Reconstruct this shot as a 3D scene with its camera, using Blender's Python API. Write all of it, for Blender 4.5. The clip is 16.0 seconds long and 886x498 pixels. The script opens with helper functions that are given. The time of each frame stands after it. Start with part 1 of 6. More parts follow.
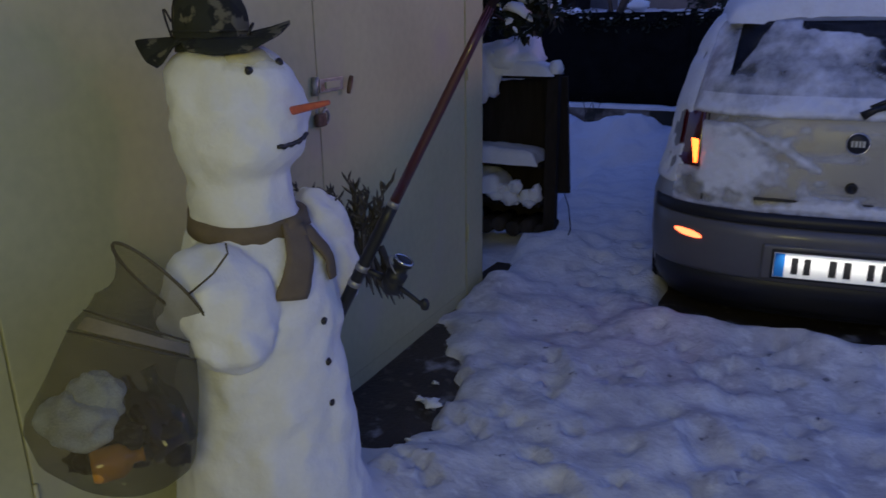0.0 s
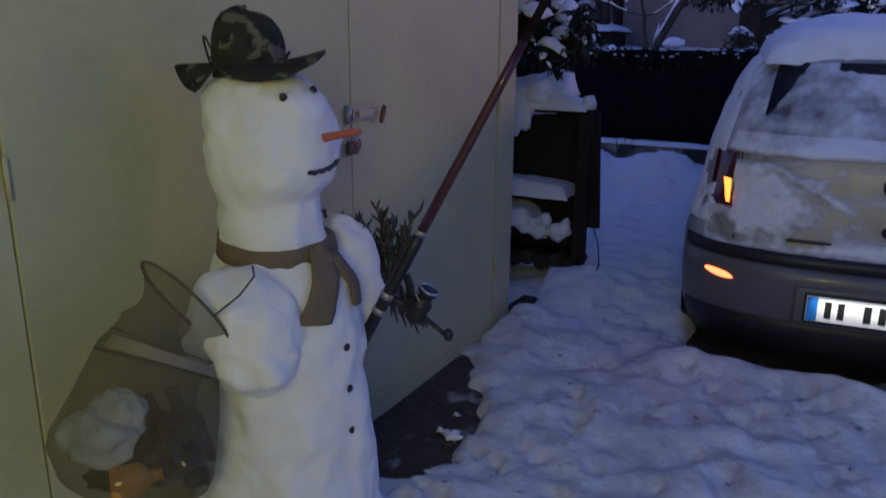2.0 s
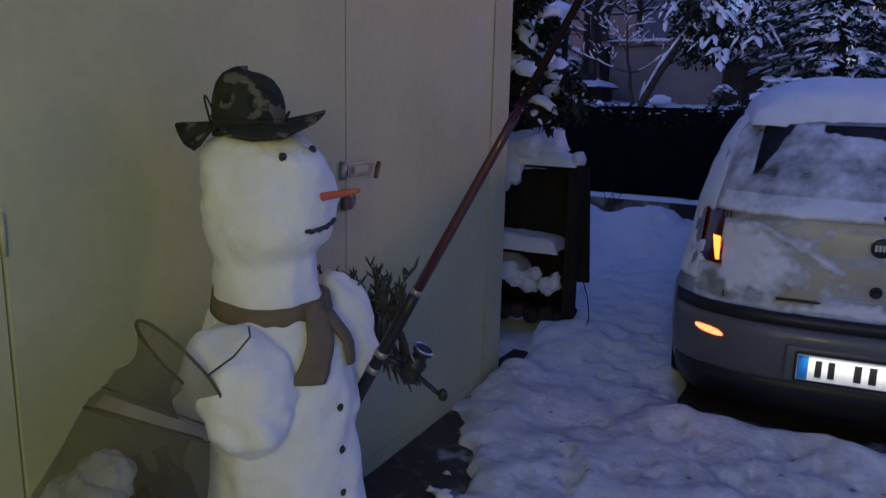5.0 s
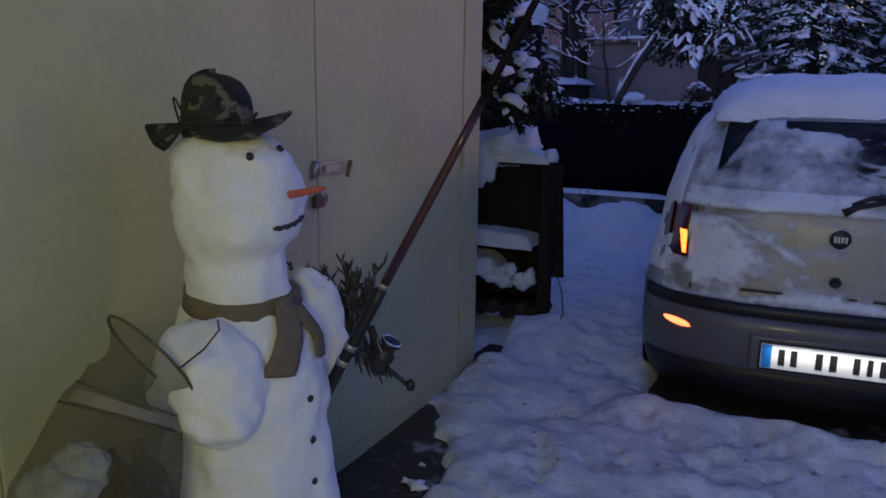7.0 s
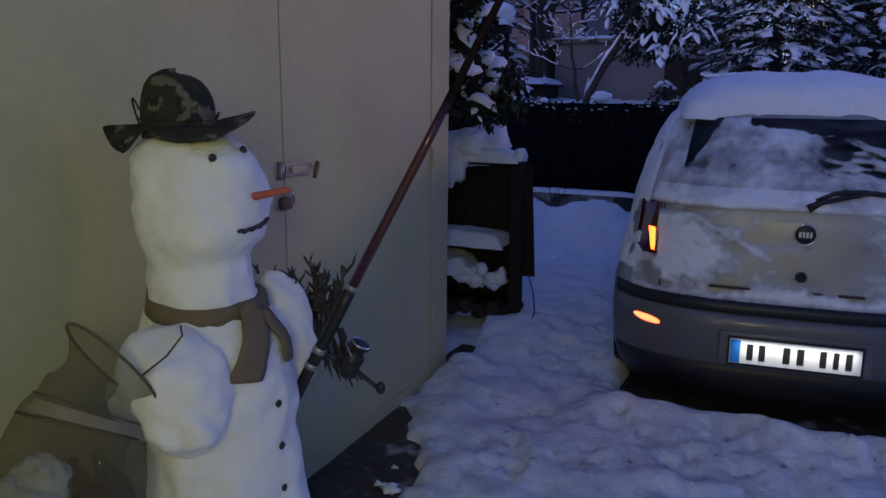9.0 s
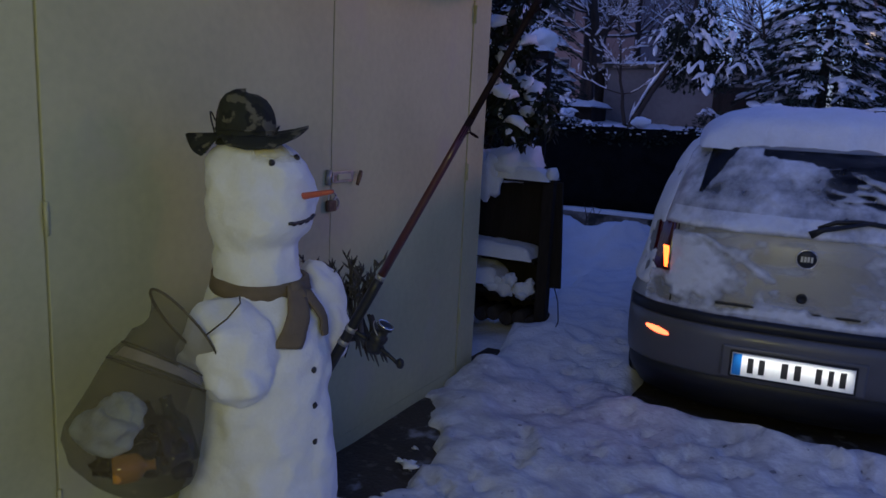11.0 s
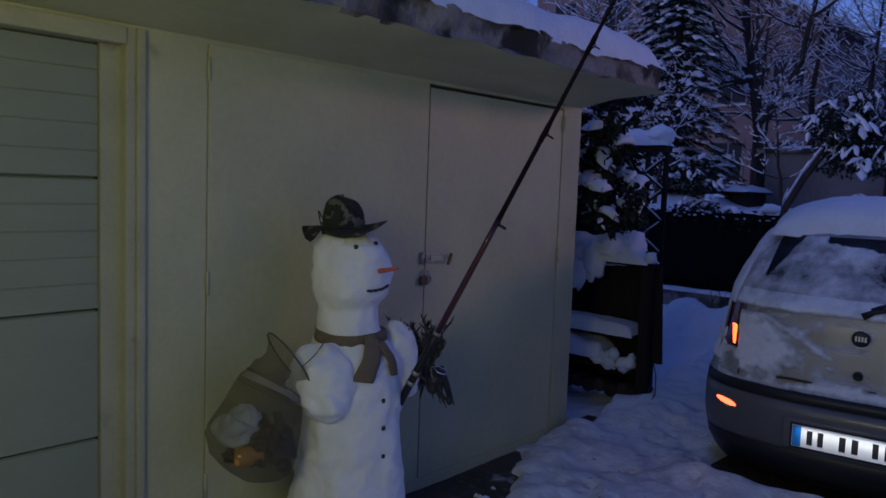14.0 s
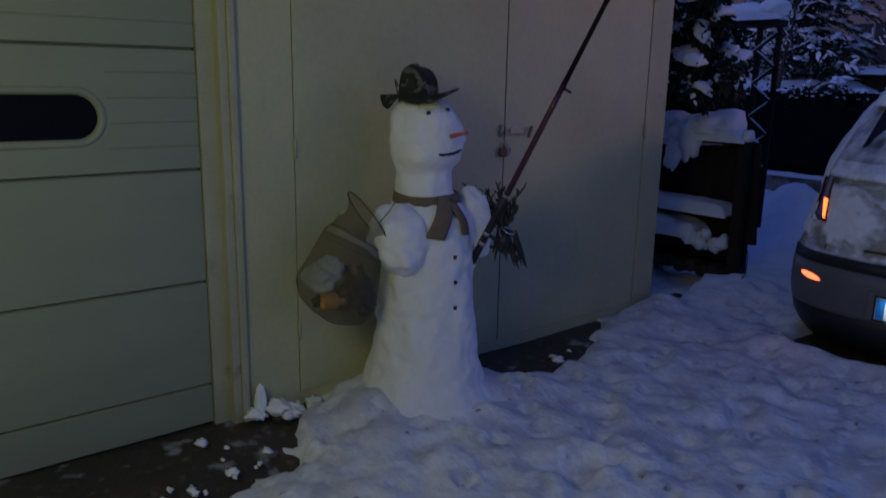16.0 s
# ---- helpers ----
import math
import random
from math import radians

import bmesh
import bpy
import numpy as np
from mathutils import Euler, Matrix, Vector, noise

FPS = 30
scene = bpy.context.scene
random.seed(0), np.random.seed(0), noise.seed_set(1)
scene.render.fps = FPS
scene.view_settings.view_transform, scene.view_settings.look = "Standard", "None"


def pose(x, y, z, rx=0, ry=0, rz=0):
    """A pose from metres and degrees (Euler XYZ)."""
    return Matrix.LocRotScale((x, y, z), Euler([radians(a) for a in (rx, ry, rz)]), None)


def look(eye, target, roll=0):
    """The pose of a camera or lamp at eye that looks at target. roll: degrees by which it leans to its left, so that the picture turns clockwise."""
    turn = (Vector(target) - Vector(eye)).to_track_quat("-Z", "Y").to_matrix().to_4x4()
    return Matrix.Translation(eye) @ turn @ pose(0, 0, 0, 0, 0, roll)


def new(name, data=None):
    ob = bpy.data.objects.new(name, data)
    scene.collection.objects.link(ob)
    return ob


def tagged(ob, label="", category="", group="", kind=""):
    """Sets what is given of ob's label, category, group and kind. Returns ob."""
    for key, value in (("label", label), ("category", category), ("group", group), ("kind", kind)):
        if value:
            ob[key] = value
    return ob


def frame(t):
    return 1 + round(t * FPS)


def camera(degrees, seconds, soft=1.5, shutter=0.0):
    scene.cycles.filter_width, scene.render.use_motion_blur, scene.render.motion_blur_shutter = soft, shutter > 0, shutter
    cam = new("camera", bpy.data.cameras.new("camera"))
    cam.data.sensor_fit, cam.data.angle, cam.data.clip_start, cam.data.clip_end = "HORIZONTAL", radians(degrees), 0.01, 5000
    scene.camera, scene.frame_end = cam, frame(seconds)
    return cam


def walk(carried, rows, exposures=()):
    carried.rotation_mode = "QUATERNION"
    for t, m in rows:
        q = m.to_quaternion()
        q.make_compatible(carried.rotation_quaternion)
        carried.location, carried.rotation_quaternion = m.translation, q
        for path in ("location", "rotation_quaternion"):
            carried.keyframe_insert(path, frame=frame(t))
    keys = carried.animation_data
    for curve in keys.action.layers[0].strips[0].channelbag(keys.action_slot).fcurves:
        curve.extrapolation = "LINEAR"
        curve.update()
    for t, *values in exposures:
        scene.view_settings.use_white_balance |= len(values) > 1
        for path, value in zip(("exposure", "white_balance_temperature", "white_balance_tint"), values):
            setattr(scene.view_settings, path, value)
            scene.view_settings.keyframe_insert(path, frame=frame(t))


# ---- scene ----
cam = camera(61.0, 16.0, shutter=0.8)
PATH = [
    (0, (0.135, -0.36, 1.331), (-0.723, 1.341, 0.722), -0.9),
    (0.5, (0.126, -0.34, 1.328), (-0.805, 1.352, 0.694), -1.46),
    (1, (0.121, -0.341, 1.333), (-0.839, 1.328, 0.678), 0.0),
    (1.5, (0.143, -0.35, 1.34), (-0.789, 1.346, 0.837), 0.0),
    (2, (0.139, -0.356, 1.33), (-0.796, 1.331, 0.799), 0.5),
    (2.5, (0.126, -0.338, 1.317), (-0.77, 1.369, 0.668), 1.24),
    (3, (0.125, -0.33, 1.309), (-0.767, 1.349, 0.687), 1.1),
    (3.5, (0.126, -0.334, 1.322), (-0.797, 1.35, 0.765), 1.1),
    (4, (0.098, -0.335, 1.346), (-0.839, 1.413, 0.886), 1.14),
    (6.5, (0.174, -0.406, 1.359), (-0.741, 1.328, 0.967), 1.4),
    (7, (0.186, -0.398, 1.36), (-0.694, 1.351, 0.952), 0.9),
    (7.5, (0.186, -0.393, 1.356), (-0.668, 1.363, 0.924), 0.5),
    (8, (0.185, -0.384, 1.353), (-0.634, 1.389, 0.923), 0.6),
    (8.5, (0.185, -0.38, 1.352), (-0.636, 1.395, 0.93), 0.7),
    (9, (0.186, -0.378, 1.355), (-0.627, 1.403, 0.95), 0.5),
    (9.5, (0.188, -0.385, 1.358), (-0.649, 1.39, 0.969), 0.5),
    (12, (0.657, -0.871, 1.417), (-0.33, 0.85, 1.158), 4.1),
    (12.5, (0.778, -0.918, 1.441), (-0.291, 0.767, 1.299), 2.3),
    (13, (0.942, -0.82, 1.447), (-0.296, 0.744, 1.288), 1.5),
    (13.5, (1.072, -0.833, 1.452), (-0.212, 0.693, 1.302), 1.1),
    (14, (1.197, -0.97, 1.46), (-0.141, 0.507, 1.29), 2.1),
    (14.5, (1.318, -0.999, 1.439), (-0.061, 0.446, 1.338), 1.6),
    (15, (1.424, -0.957, 1.379), (-0.041, 0.377, 1.114), 2.6),
    (15.5, (1.497, -0.973, 1.385), (-0.032, 0.257, 1.003), 1.5),
    (16, (1.476, -0.965, 1.352), (-0.039, 0.263, 0.907), 1.1),
]
EXPOSURES = [(0.0, 0.31, 6450, 10), (9.7, 0.24, 6450, 10), (12.0, -0.06, 5850, 11), (14.0, -0.31, 5900, 12), (16.0, -0.4, 5950, 12)]
walk(cam, [(t, look(eye, target, roll)) for t, eye, target, roll in PATH], EXPOSURES)

# ---------------------------------------------------------------- world and light
world = bpy.data.worlds.new("dusk")
scene.world = world
world.use_nodes = True
wn = world.node_tree
wn.nodes.clear()
sky = wn.nodes.new("ShaderNodeTexSky")
sky.sky_type = "NISHITA"
sky.sun_disc = False
sky.sun_elevation = radians(12)
sky.sun_rotation = radians(200)
tint = wn.nodes.new("ShaderNodeMix")
tint.data_type, tint.blend_type = "RGBA", "MULTIPLY"
tint.inputs[0].default_value = 1.0
tint.inputs[7].default_value = (0.465, 0.545, 1.25, 1)
back = wn.nodes.new("ShaderNodeBackground")
back.inputs["Strength"].default_value = 0.1
wout = wn.nodes.new("ShaderNodeOutputWorld")
# the cloudy dusk sky is brighter overhead than at its rim
gen, sep, lift = wn.nodes.new("ShaderNodeTexCoord"), wn.nodes.new("ShaderNodeSeparateXYZ"), wn.nodes.new("ShaderNodeMapRange")
lift.inputs["To Min"].default_value, lift.inputs["To Max"].default_value = 0.98, 1.45
over = wn.nodes.new("ShaderNodeMix")
over.data_type, over.blend_type = "RGBA", "MULTIPLY"
over.inputs[0].default_value = 1.0
wn.links.new(gen.outputs["Generated"], sep.inputs[0])
wn.links.new(sep.outputs["Z"], lift.inputs["Value"])
wn.links.new(sky.outputs[0], over.inputs[6])
wn.links.new(lift.outputs[0], over.inputs[7])
wn.links.new(over.outputs[2], tint.inputs[6])
wn.links.new(tint.outputs[2], back.inputs[0])
wn.links.new(back.outputs[0], wout.inputs[0])


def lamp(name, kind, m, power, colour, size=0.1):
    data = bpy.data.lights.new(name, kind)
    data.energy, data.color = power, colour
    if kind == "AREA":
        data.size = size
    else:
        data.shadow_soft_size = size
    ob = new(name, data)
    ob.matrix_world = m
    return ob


# An unseen fill lamp added behind the camera, and a street lamp beyond the car.
lamp("fill_lamp", "POINT", pose(0.5, -1.5, 1.75), 53, (1.0, 0.95, 0.30), 0.4)
beam_lamp = lamp("street_lamp", "SPOT", look((8.4, 11.7, 4.85), (-1.4, 3.0, 1.6)), 760, (1.0, 0.5, 0.38), 0.8)
beam_lamp.data.spot_size, beam_lamp.data.spot_blend = radians(17), 1.0

# ---------------------------------------------------------------- building blocks


class Shape:
    """Vertices and faces that are gathered for one mesh."""

    def __init__(self):
        self.v, self.f, self.m = [], [], []

    def add(self, v, f, mat=0):
        n = len(self.v)
        self.v.extend(tuple(p) for p in v)
        self.f.extend(tuple(n + i for i in q) for q in f)
        self.m.extend([mat] * len(f))
        return self

    def grid(self, rows, mat=0, closed=False):
        nu, nv = len(rows), len(rows[0])
        v = [p for r in rows for p in r]
        f = []
        for i in range(nu - 1):
            for j in range(nv if closed else nv - 1):
                k = (j + 1) % nv
                f.append((i * nv + j, i * nv + k, (i + 1) * nv + k, (i + 1) * nv + j))
        return self.add(v, f, mat)

    def tube(self, pts, radii, n=8, mat=0, caps=True):
        pts = [Vector(p) for p in pts]
        if not hasattr(radii, "__len__"):
            radii = [radii] * len(pts)
        rows, side = [], None
        for i, p in enumerate(pts):
            d = (pts[min(i + 1, len(pts) - 1)] - pts[max(i - 1, 0)]).normalized()
            if side is None:
                side = d.orthogonal().normalized()
            side = (side - d * side.dot(d)).normalized()
            up = d.cross(side)
            rows.append([p + (side * math.cos(a) + up * math.sin(a)) * radii[i] for a in [2 * math.pi * j / n for j in range(n)]])
        self.grid(rows, mat, True)
        if caps:
            k = len(self.v)
            base = k - len(pts) * n
            self.f.append(tuple(base + j for j in reversed(range(n))))
            self.f.append(tuple(k - n + j for j in range(n)))
            self.m += [mat, mat]
        return self

    def lathe(self, profile, n=24, m=None, mat=0):
        """profile: (radius, height) rows turned round z."""
        m = m or Matrix()
        rows = [[m @ Vector((r * math.cos(a), r * math.sin(a), z)) for a in [2 * math.pi * j / n for j in range(n)]] for r, z in profile]
        return self.grid(rows, mat, True)

    def blob(self, c, r, n=8, rough=0.15, freq=3.0, seed=0.0, mat=0, m=None):
        """A lumpy ball with radii r round c."""
        r = (r, r, r) if not hasattr(r, "__len__") else r
        rows = []
        for i in range(n + 1):
            t = math.pi * (n - i) / n
            row = []
            for j in range(2 * n):
                a = math.pi * j / n
                d = Vector((math.sin(t) * math.cos(a), math.sin(t) * math.sin(a), math.cos(t)))
                k = 1 + rough * noise.noise(d * freq + Vector((seed * 7.3, seed * 3.1, seed)))
                p = Vector((d.x * r[0], d.y * r[1], d.z * r[2])) * k
                row.append((m @ p if m else p) + Vector(c))
            rows.append(row)
        return self.grid(rows, mat, True)

    def pad(self, pts, width, thick, seed, mat=0):
        """Snow that lies along a bough: an uneven ridge, flat below, that thins out at both ends."""
        up, rows, n = Vector((0, 0, 1)), [], len(pts)
        for i, p in enumerate(pts):
            d = pts[min(i + 1, n - 1)] - pts[max(i - 1, 0)]
            side = d.cross(up)
            side = side.normalized() if side.length > 1e-5 else Vector((1, 0, 0))
            e = 0.12 + 0.88 * math.sin(math.pi * i / (n - 1)) ** 0.5
            row = []
            for j in range(8):
                a = 2 * math.pi * j / 8
                k = e * (1 + 0.75 * noise.noise((i * 0.9, math.cos(a) * 1.3 + seed, math.sin(a))))
                row.append(p + side * width * k * math.cos(a) + up * thick * k * (math.sin(a) if math.sin(a) > 0 else 0.4 * math.sin(a)))
            rows.append(row)
        self.grid(rows, mat, True)
        return self

    def box(self, lo, hi, m=None, mat=0, bevel=0.0):
        bm = bmesh.new()
        bmesh.ops.create_cube(bm, size=1)
        for v in bm.verts:
            v.co = Vector([lo[k] + (v.co[k] + 0.5) * (hi[k] - lo[k]) for k in range(3)])
        if bevel:
            bmesh.ops.bevel(bm, geom=bm.edges[:], offset=bevel, segments=2, affect="EDGES", profile=0.6)
        bm.verts.index_update()
        v = [(m @ w.co if m else w.co) for w in bm.verts]
        f = [[w.index for w in q.verts] for q in bm.faces]
        bm.free()
        return self.add(v, f, mat)

    def mesh(self, name, mats, smooth=True):
        me = bpy.data.meshes.new(name)
        me.from_pydata(self.v, [], self.f)
        for m in mats if isinstance(mats, (list, tuple)) else [mats]:
            me.materials.append(m)
        if isinstance(mats, (list, tuple)) and len(mats) > 1:
            me.polygons.foreach_set("material_index", self.m)
        me.polygons.foreach_set("use_smooth", [smooth] * len(me.polygons))
        me.update()
        return me


JOINED = {"branch", "branch_snow", "clinging_snow", "foliage", "crown_needles", "ivy", "snow_flecks", "flank_snow"}


def part(name, shape, mats, parent=None, label="", smooth=True, at=None):
    ob = new(name, shape.mesh(name, mats, smooth))
    if parent:
        ob.parent = parent
    if at:
        ob.matrix_basis = at
    if name in JOINED:
        tagged(ob, kind="stuff")
    return tagged(ob, label)


def thing(name, label, category, m=None, group="", kind=""):
    ob = new(name)
    ob.empty_display_size = 0.1
    ob.matrix_basis = m or Matrix()
    return tagged(ob, label, category, group, kind)


def smooth_step(a, b, x):
    t = np.clip((x - a) / (b - a), 0, 1)
    return t * t * (3 - 2 * t)


def field(x, y, seed=0, octaves=3, size=1.0):
    """Smooth noise over arrays, about -1 to 1."""
    out, amp = np.zeros_like(x, dtype=float), 1.0
    for o in range(octaves):
        rng = np.random.RandomState(seed * 17 + o)
        table = rng.uniform(-1, 1, (64, 64))
        w = 0.6 + 1.9 * o + 0.7 * seed
        u = (x * math.cos(w) - y * math.sin(w)) / size * 2**o + 100
        v = (x * math.sin(w) + y * math.cos(w)) / size * 2**o + 100
        i, j = np.floor(u).astype(int), np.floor(v).astype(int)
        a, b = u - i, v - j
        a, b = a * a * (3 - 2 * a), b * b * (3 - 2 * b)
        g = lambda p, q: table[p % 64, q % 64]
        out += amp * ((g(i, j) * (1 - a) + g(i + 1, j) * a) * (1 - b) + (g(i, j + 1) * (1 - a) + g(i + 1, j + 1) * a) * b)
        amp *= 0.5
    return out / 1.5


# ---------------------------------------------------------------- materials


def material(name, base, rough=0.6, metal=0.0, vary=0.15, scale=6.0, fine=80.0, bump=0.15, depth=0.01, spots=None, alpha=1.0, island=0.0, emit=None, sub=0.0, coat=0.0, stretch=(1, 1, 1)):
    """Base colour varied at two scales, with relief. spots: (colour, scale, low, high) of stains or wear."""
    mat = bpy.data.materials.new(name)
    mat.use_nodes = True
    nt = mat.node_tree
    b = nt.nodes["Principled BSDF"]
    link = nt.links.new
    tc = nt.nodes.new("ShaderNodeTexCoord")
    mp = nt.nodes.new("ShaderNodeMapping")
    mp.inputs["Scale"].default_value = stretch
    link(tc.outputs["Object"], mp.inputs["Vector"])

    def noisy(s, detail=4):
        n = nt.nodes.new("ShaderNodeTexNoise")
        n.inputs["Scale"].default_value = s
        n.inputs["Detail"].default_value = detail
        link(mp.outputs[0], n.inputs["Vector"])
        return n.outputs["Fac"]

    big, small = noisy(scale), noisy(fine)
    ramp = nt.nodes.new("ShaderNodeMapRange")
    ramp.inputs["From Min"].default_value, ramp.inputs["From Max"].default_value = 0.3, 0.7
    ramp.inputs["To Min"].default_value, ramp.inputs["To Max"].default_value = 1 - vary, 1 + vary
    add = nt.nodes.new("ShaderNodeMath")
    add.operation = "MULTIPLY_ADD"
    link(small, add.inputs[0])
    add.inputs[1].default_value = 0.45
    link(big, add.inputs[2])
    sub_half = nt.nodes.new("ShaderNodeMath")
    sub_half.operation = "SUBTRACT"
    link(add.outputs[0], sub_half.inputs[0])
    sub_half.inputs[1].default_value = 0.225
    link(sub_half.outputs[0], ramp.inputs["Value"])
    hsv = nt.nodes.new("ShaderNodeHueSaturation")
    hsv.inputs["Color"].default_value = (*base, 1)
    link(ramp.outputs[0], hsv.inputs["Value"])
    colour = hsv.outputs[0]
    for spot, s, low, high in spots or ():
        n = noisy(s, 6)
        r = nt.nodes.new("ShaderNodeMapRange")
        r.inputs["From Min"].default_value, r.inputs["From Max"].default_value = low, high
        link(n, r.inputs["Value"])
        mx = nt.nodes.new("ShaderNodeMix")
        mx.data_type = "RGBA"
        link(r.outputs[0], mx.inputs[0])
        link(colour, mx.inputs[6])
        mx.inputs[7].default_value = (*spot, 1)
        colour = mx.outputs[2]
    if island:
        geo = nt.nodes.new("ShaderNodeNewGeometry")
        r = nt.nodes.new("ShaderNodeMapRange")
        r.inputs["To Min"].default_value, r.inputs["To Max"].default_value = 1 - island, 1 + island
        link(geo.outputs["Random Per Island"], r.inputs["Value"])
        h2 = nt.nodes.new("ShaderNodeHueSaturation")
        link(colour, h2.inputs["Color"])
        link(r.outputs[0], h2.inputs["Value"])
        colour = h2.outputs[0]
    link(colour, b.inputs["Base Color"])
    b.inputs["Roughness"].default_value = rough
    b.inputs["Metallic"].default_value = metal
    b.inputs["Alpha"].default_value = alpha
    b.inputs["Coat Weight"].default_value = coat
    if sub:
        b.inputs["Subsurface Weight"].default_value = sub
        b.inputs["Subsurface Radius"].default_value = (0.02, 0.025, 0.03)
        b.inputs["Subsurface Scale"].default_value = 0.5
    if emit:
        b.inputs["Emission Color"].default_value = (*emit[0], 1)
        b.inputs["Emission Strength"].default_value = emit[1]
    if bump:
        mixh = nt.nodes.new("ShaderNodeMath")
        mixh.operation = "MULTIPLY_ADD"
        link(small, mixh.inputs[0])
        mixh.inputs[1].default_value = 0.5
        link(big, mixh.inputs[2])
        bp = nt.nodes.new("ShaderNodeBump")
        bp.inputs["Strength"].default_value = bump
        bp.inputs["Distance"].default_value = depth
        link(mixh.outputs[0], bp.inputs["Height"])
        link(bp.outputs[0], b.inputs["Normal"])
    return mat


SNOW = material("snow", (0.82, 0.84, 0.88), 0.65, vary=0.05, scale=9, fine=60, bump=0.5, depth=0.02, sub=0.0)
GROUND_SNOW = material("trodden_snow", (0.74, 0.75, 0.78), 0.6, vary=0.12, scale=7, fine=38, bump=0.55, depth=0.025, spots=[((0.52, 0.52, 0.57), 2.6, 0.46, 0.74), ((0.48, 0.48, 0.54), 7.5, 0.48, 0.70), ((0.80, 0.81, 0.84), 12, 0.54, 0.66), ((0.2, 0.2, 0.24), 15, 0.68, 0.73)])
PACKED = material("packed_snow", (0.80, 0.80, 0.79), 0.7, vary=0.04, scale=14, fine=90, bump=0.3, depth=0.012)
WALL = material("cream_wall_paint", (0.47, 0.465, 0.285), 0.55, vary=0.10, scale=2.2, fine=40, bump=0.08, depth=0.006, spots=[((0.46, 0.43, 0.34), 1.7, 0.56, 0.8), ((0.3, 0.25, 0.19), 5, 0.72, 0.8)])
DOOR = material("cream_metal_door", (0.47, 0.465, 0.28), 0.45, vary=0.10, scale=1.6, fine=30, bump=0.08, depth=0.006, spots=[((0.45, 0.42, 0.33), 2.4, 0.58, 0.78), ((0.26, 0.17, 0.1), 9, 0.74, 0.8)])
SHUTTER = material("pale_shutter", (0.235, 0.257, 0.185), 0.45, vary=0.05, scale=2, fine=35, bump=0.06, depth=0.004, stretch=(1, 1, 3))
FRAME = material("greenish_frame_paint", (0.38, 0.37, 0.25), 0.5, vary=0.1, scale=5, fine=60, bump=0.1, depth=0.004, spots=[((0.2, 0.15, 0.09), 6, 0.64, 0.78)])
CONCRETE = material("weathered_concrete", (0.27, 0.24, 0.205), 0.85, vary=0.3, scale=6, fine=50, bump=0.7, depth=0.03, spots=[((0.10, 0.085, 0.07), 4, 0.5, 0.6), ((0.035, 0.034, 0.024), 2.6, 0.52, 0.57)])
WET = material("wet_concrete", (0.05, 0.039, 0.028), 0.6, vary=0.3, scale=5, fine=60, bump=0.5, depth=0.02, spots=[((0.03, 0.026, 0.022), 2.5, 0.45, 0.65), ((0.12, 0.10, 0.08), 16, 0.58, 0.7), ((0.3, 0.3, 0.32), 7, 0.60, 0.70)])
RUST = material("rusty_iron", (0.16, 0.1, 0.065), 0.7, metal=0.3, vary=0.4, scale=30, fine=150, bump=0.4, depth=0.003)
STEEL = material("worn_galvanised_steel", (0.4, 0.39, 0.36), 0.45, metal=0.7, vary=0.25, scale=30, fine=160, bump=0.2, depth=0.002, spots=[((0.15, 0.08, 0.04), 20, 0.58, 0.72)])
DARKWOOD = material("dark_wet_wood", (0.028, 0.023, 0.02), 0.75, vary=0.4, scale=5, fine=60, bump=0.5, depth=0.006, stretch=(1, 1, 0.15))
BLACK = material("black_plastic", (0.012, 0.012, 0.013), 0.45, vary=0.15, scale=20, fine=150, bump=0.1, depth=0.001)
RUBBER = material("tyre_rubber", (0.015, 0.015, 0.016), 0.85, vary=0.2, scale=20, fine=100, bump=0.2, depth=0.002)
PAINT = material("silver_beige_car_paint", (0.37, 0.36, 0.33), 0.46, metal=0.5, vary=0.06, scale=4, fine=400, bump=0.02, depth=0.001, spots=[((0.26, 0.24, 0.22), 5, 0.52, 0.75)])
GREY_BUMPER = material("grey_bumper", (0.13, 0.126, 0.126), 0.42, metal=0.2, vary=0.1, scale=5, fine=200, bump=0.03, depth=0.001, coat=0.2, spots=[((0.12, 0.115, 0.11), 4, 0.5, 0.7)])
BLACKPANE = material("blackened_pane", (0.004, 0.004, 0.005), 0.35, vary=0.1, scale=5, fine=40, bump=0.0)
gn = GROUND_SNOW.node_tree
gb = gn.nodes["Principled BSDF"].inputs["Base Color"]
paler_mix, paler_at = gn.nodes.new("ShaderNodeMix"), gn.nodes.new("ShaderNodeAttribute")
paler_mix.data_type, paler_at.attribute_name = "RGBA", "paler"
gn.links.new(gb.links[0].from_socket, paler_mix.inputs[6])
paler_mix.inputs[7].default_value = (0.9, 0.91, 0.94, 1)
gn.links.new(paler_at.outputs["Fac"], paler_mix.inputs[0])
gn.links.new(paler_mix.outputs[2], gb)
CARGLASS = material("dark_car_glass", (0.004, 0.0045, 0.006), 0.12, vary=0.1, scale=5, fine=40, bump=0.0)
LENS_RED = material("dark_red_lens", (0.022, 0.003, 0.004), 0.12, vary=0.15, scale=60, fine=200, bump=0.15, depth=0.002, coat=0.5, emit=((0.5, 0.01, 0.004), 0.01))
LENS_LIT = material("lit_tail_lamp", (0.5, 0.05, 0.01), 0.3, vary=0.1, scale=120, fine=300, bump=0.1, depth=0.002, emit=((1.0, 0.11, 0.016), 6.0))
FOG_LIT = material("lit_fog_lamp", (0.5, 0.05, 0.02), 0.3, vary=0.1, scale=120, fine=300, bump=0.1, depth=0.002, emit=((1.0, 0.13, 0.045), 4.5))
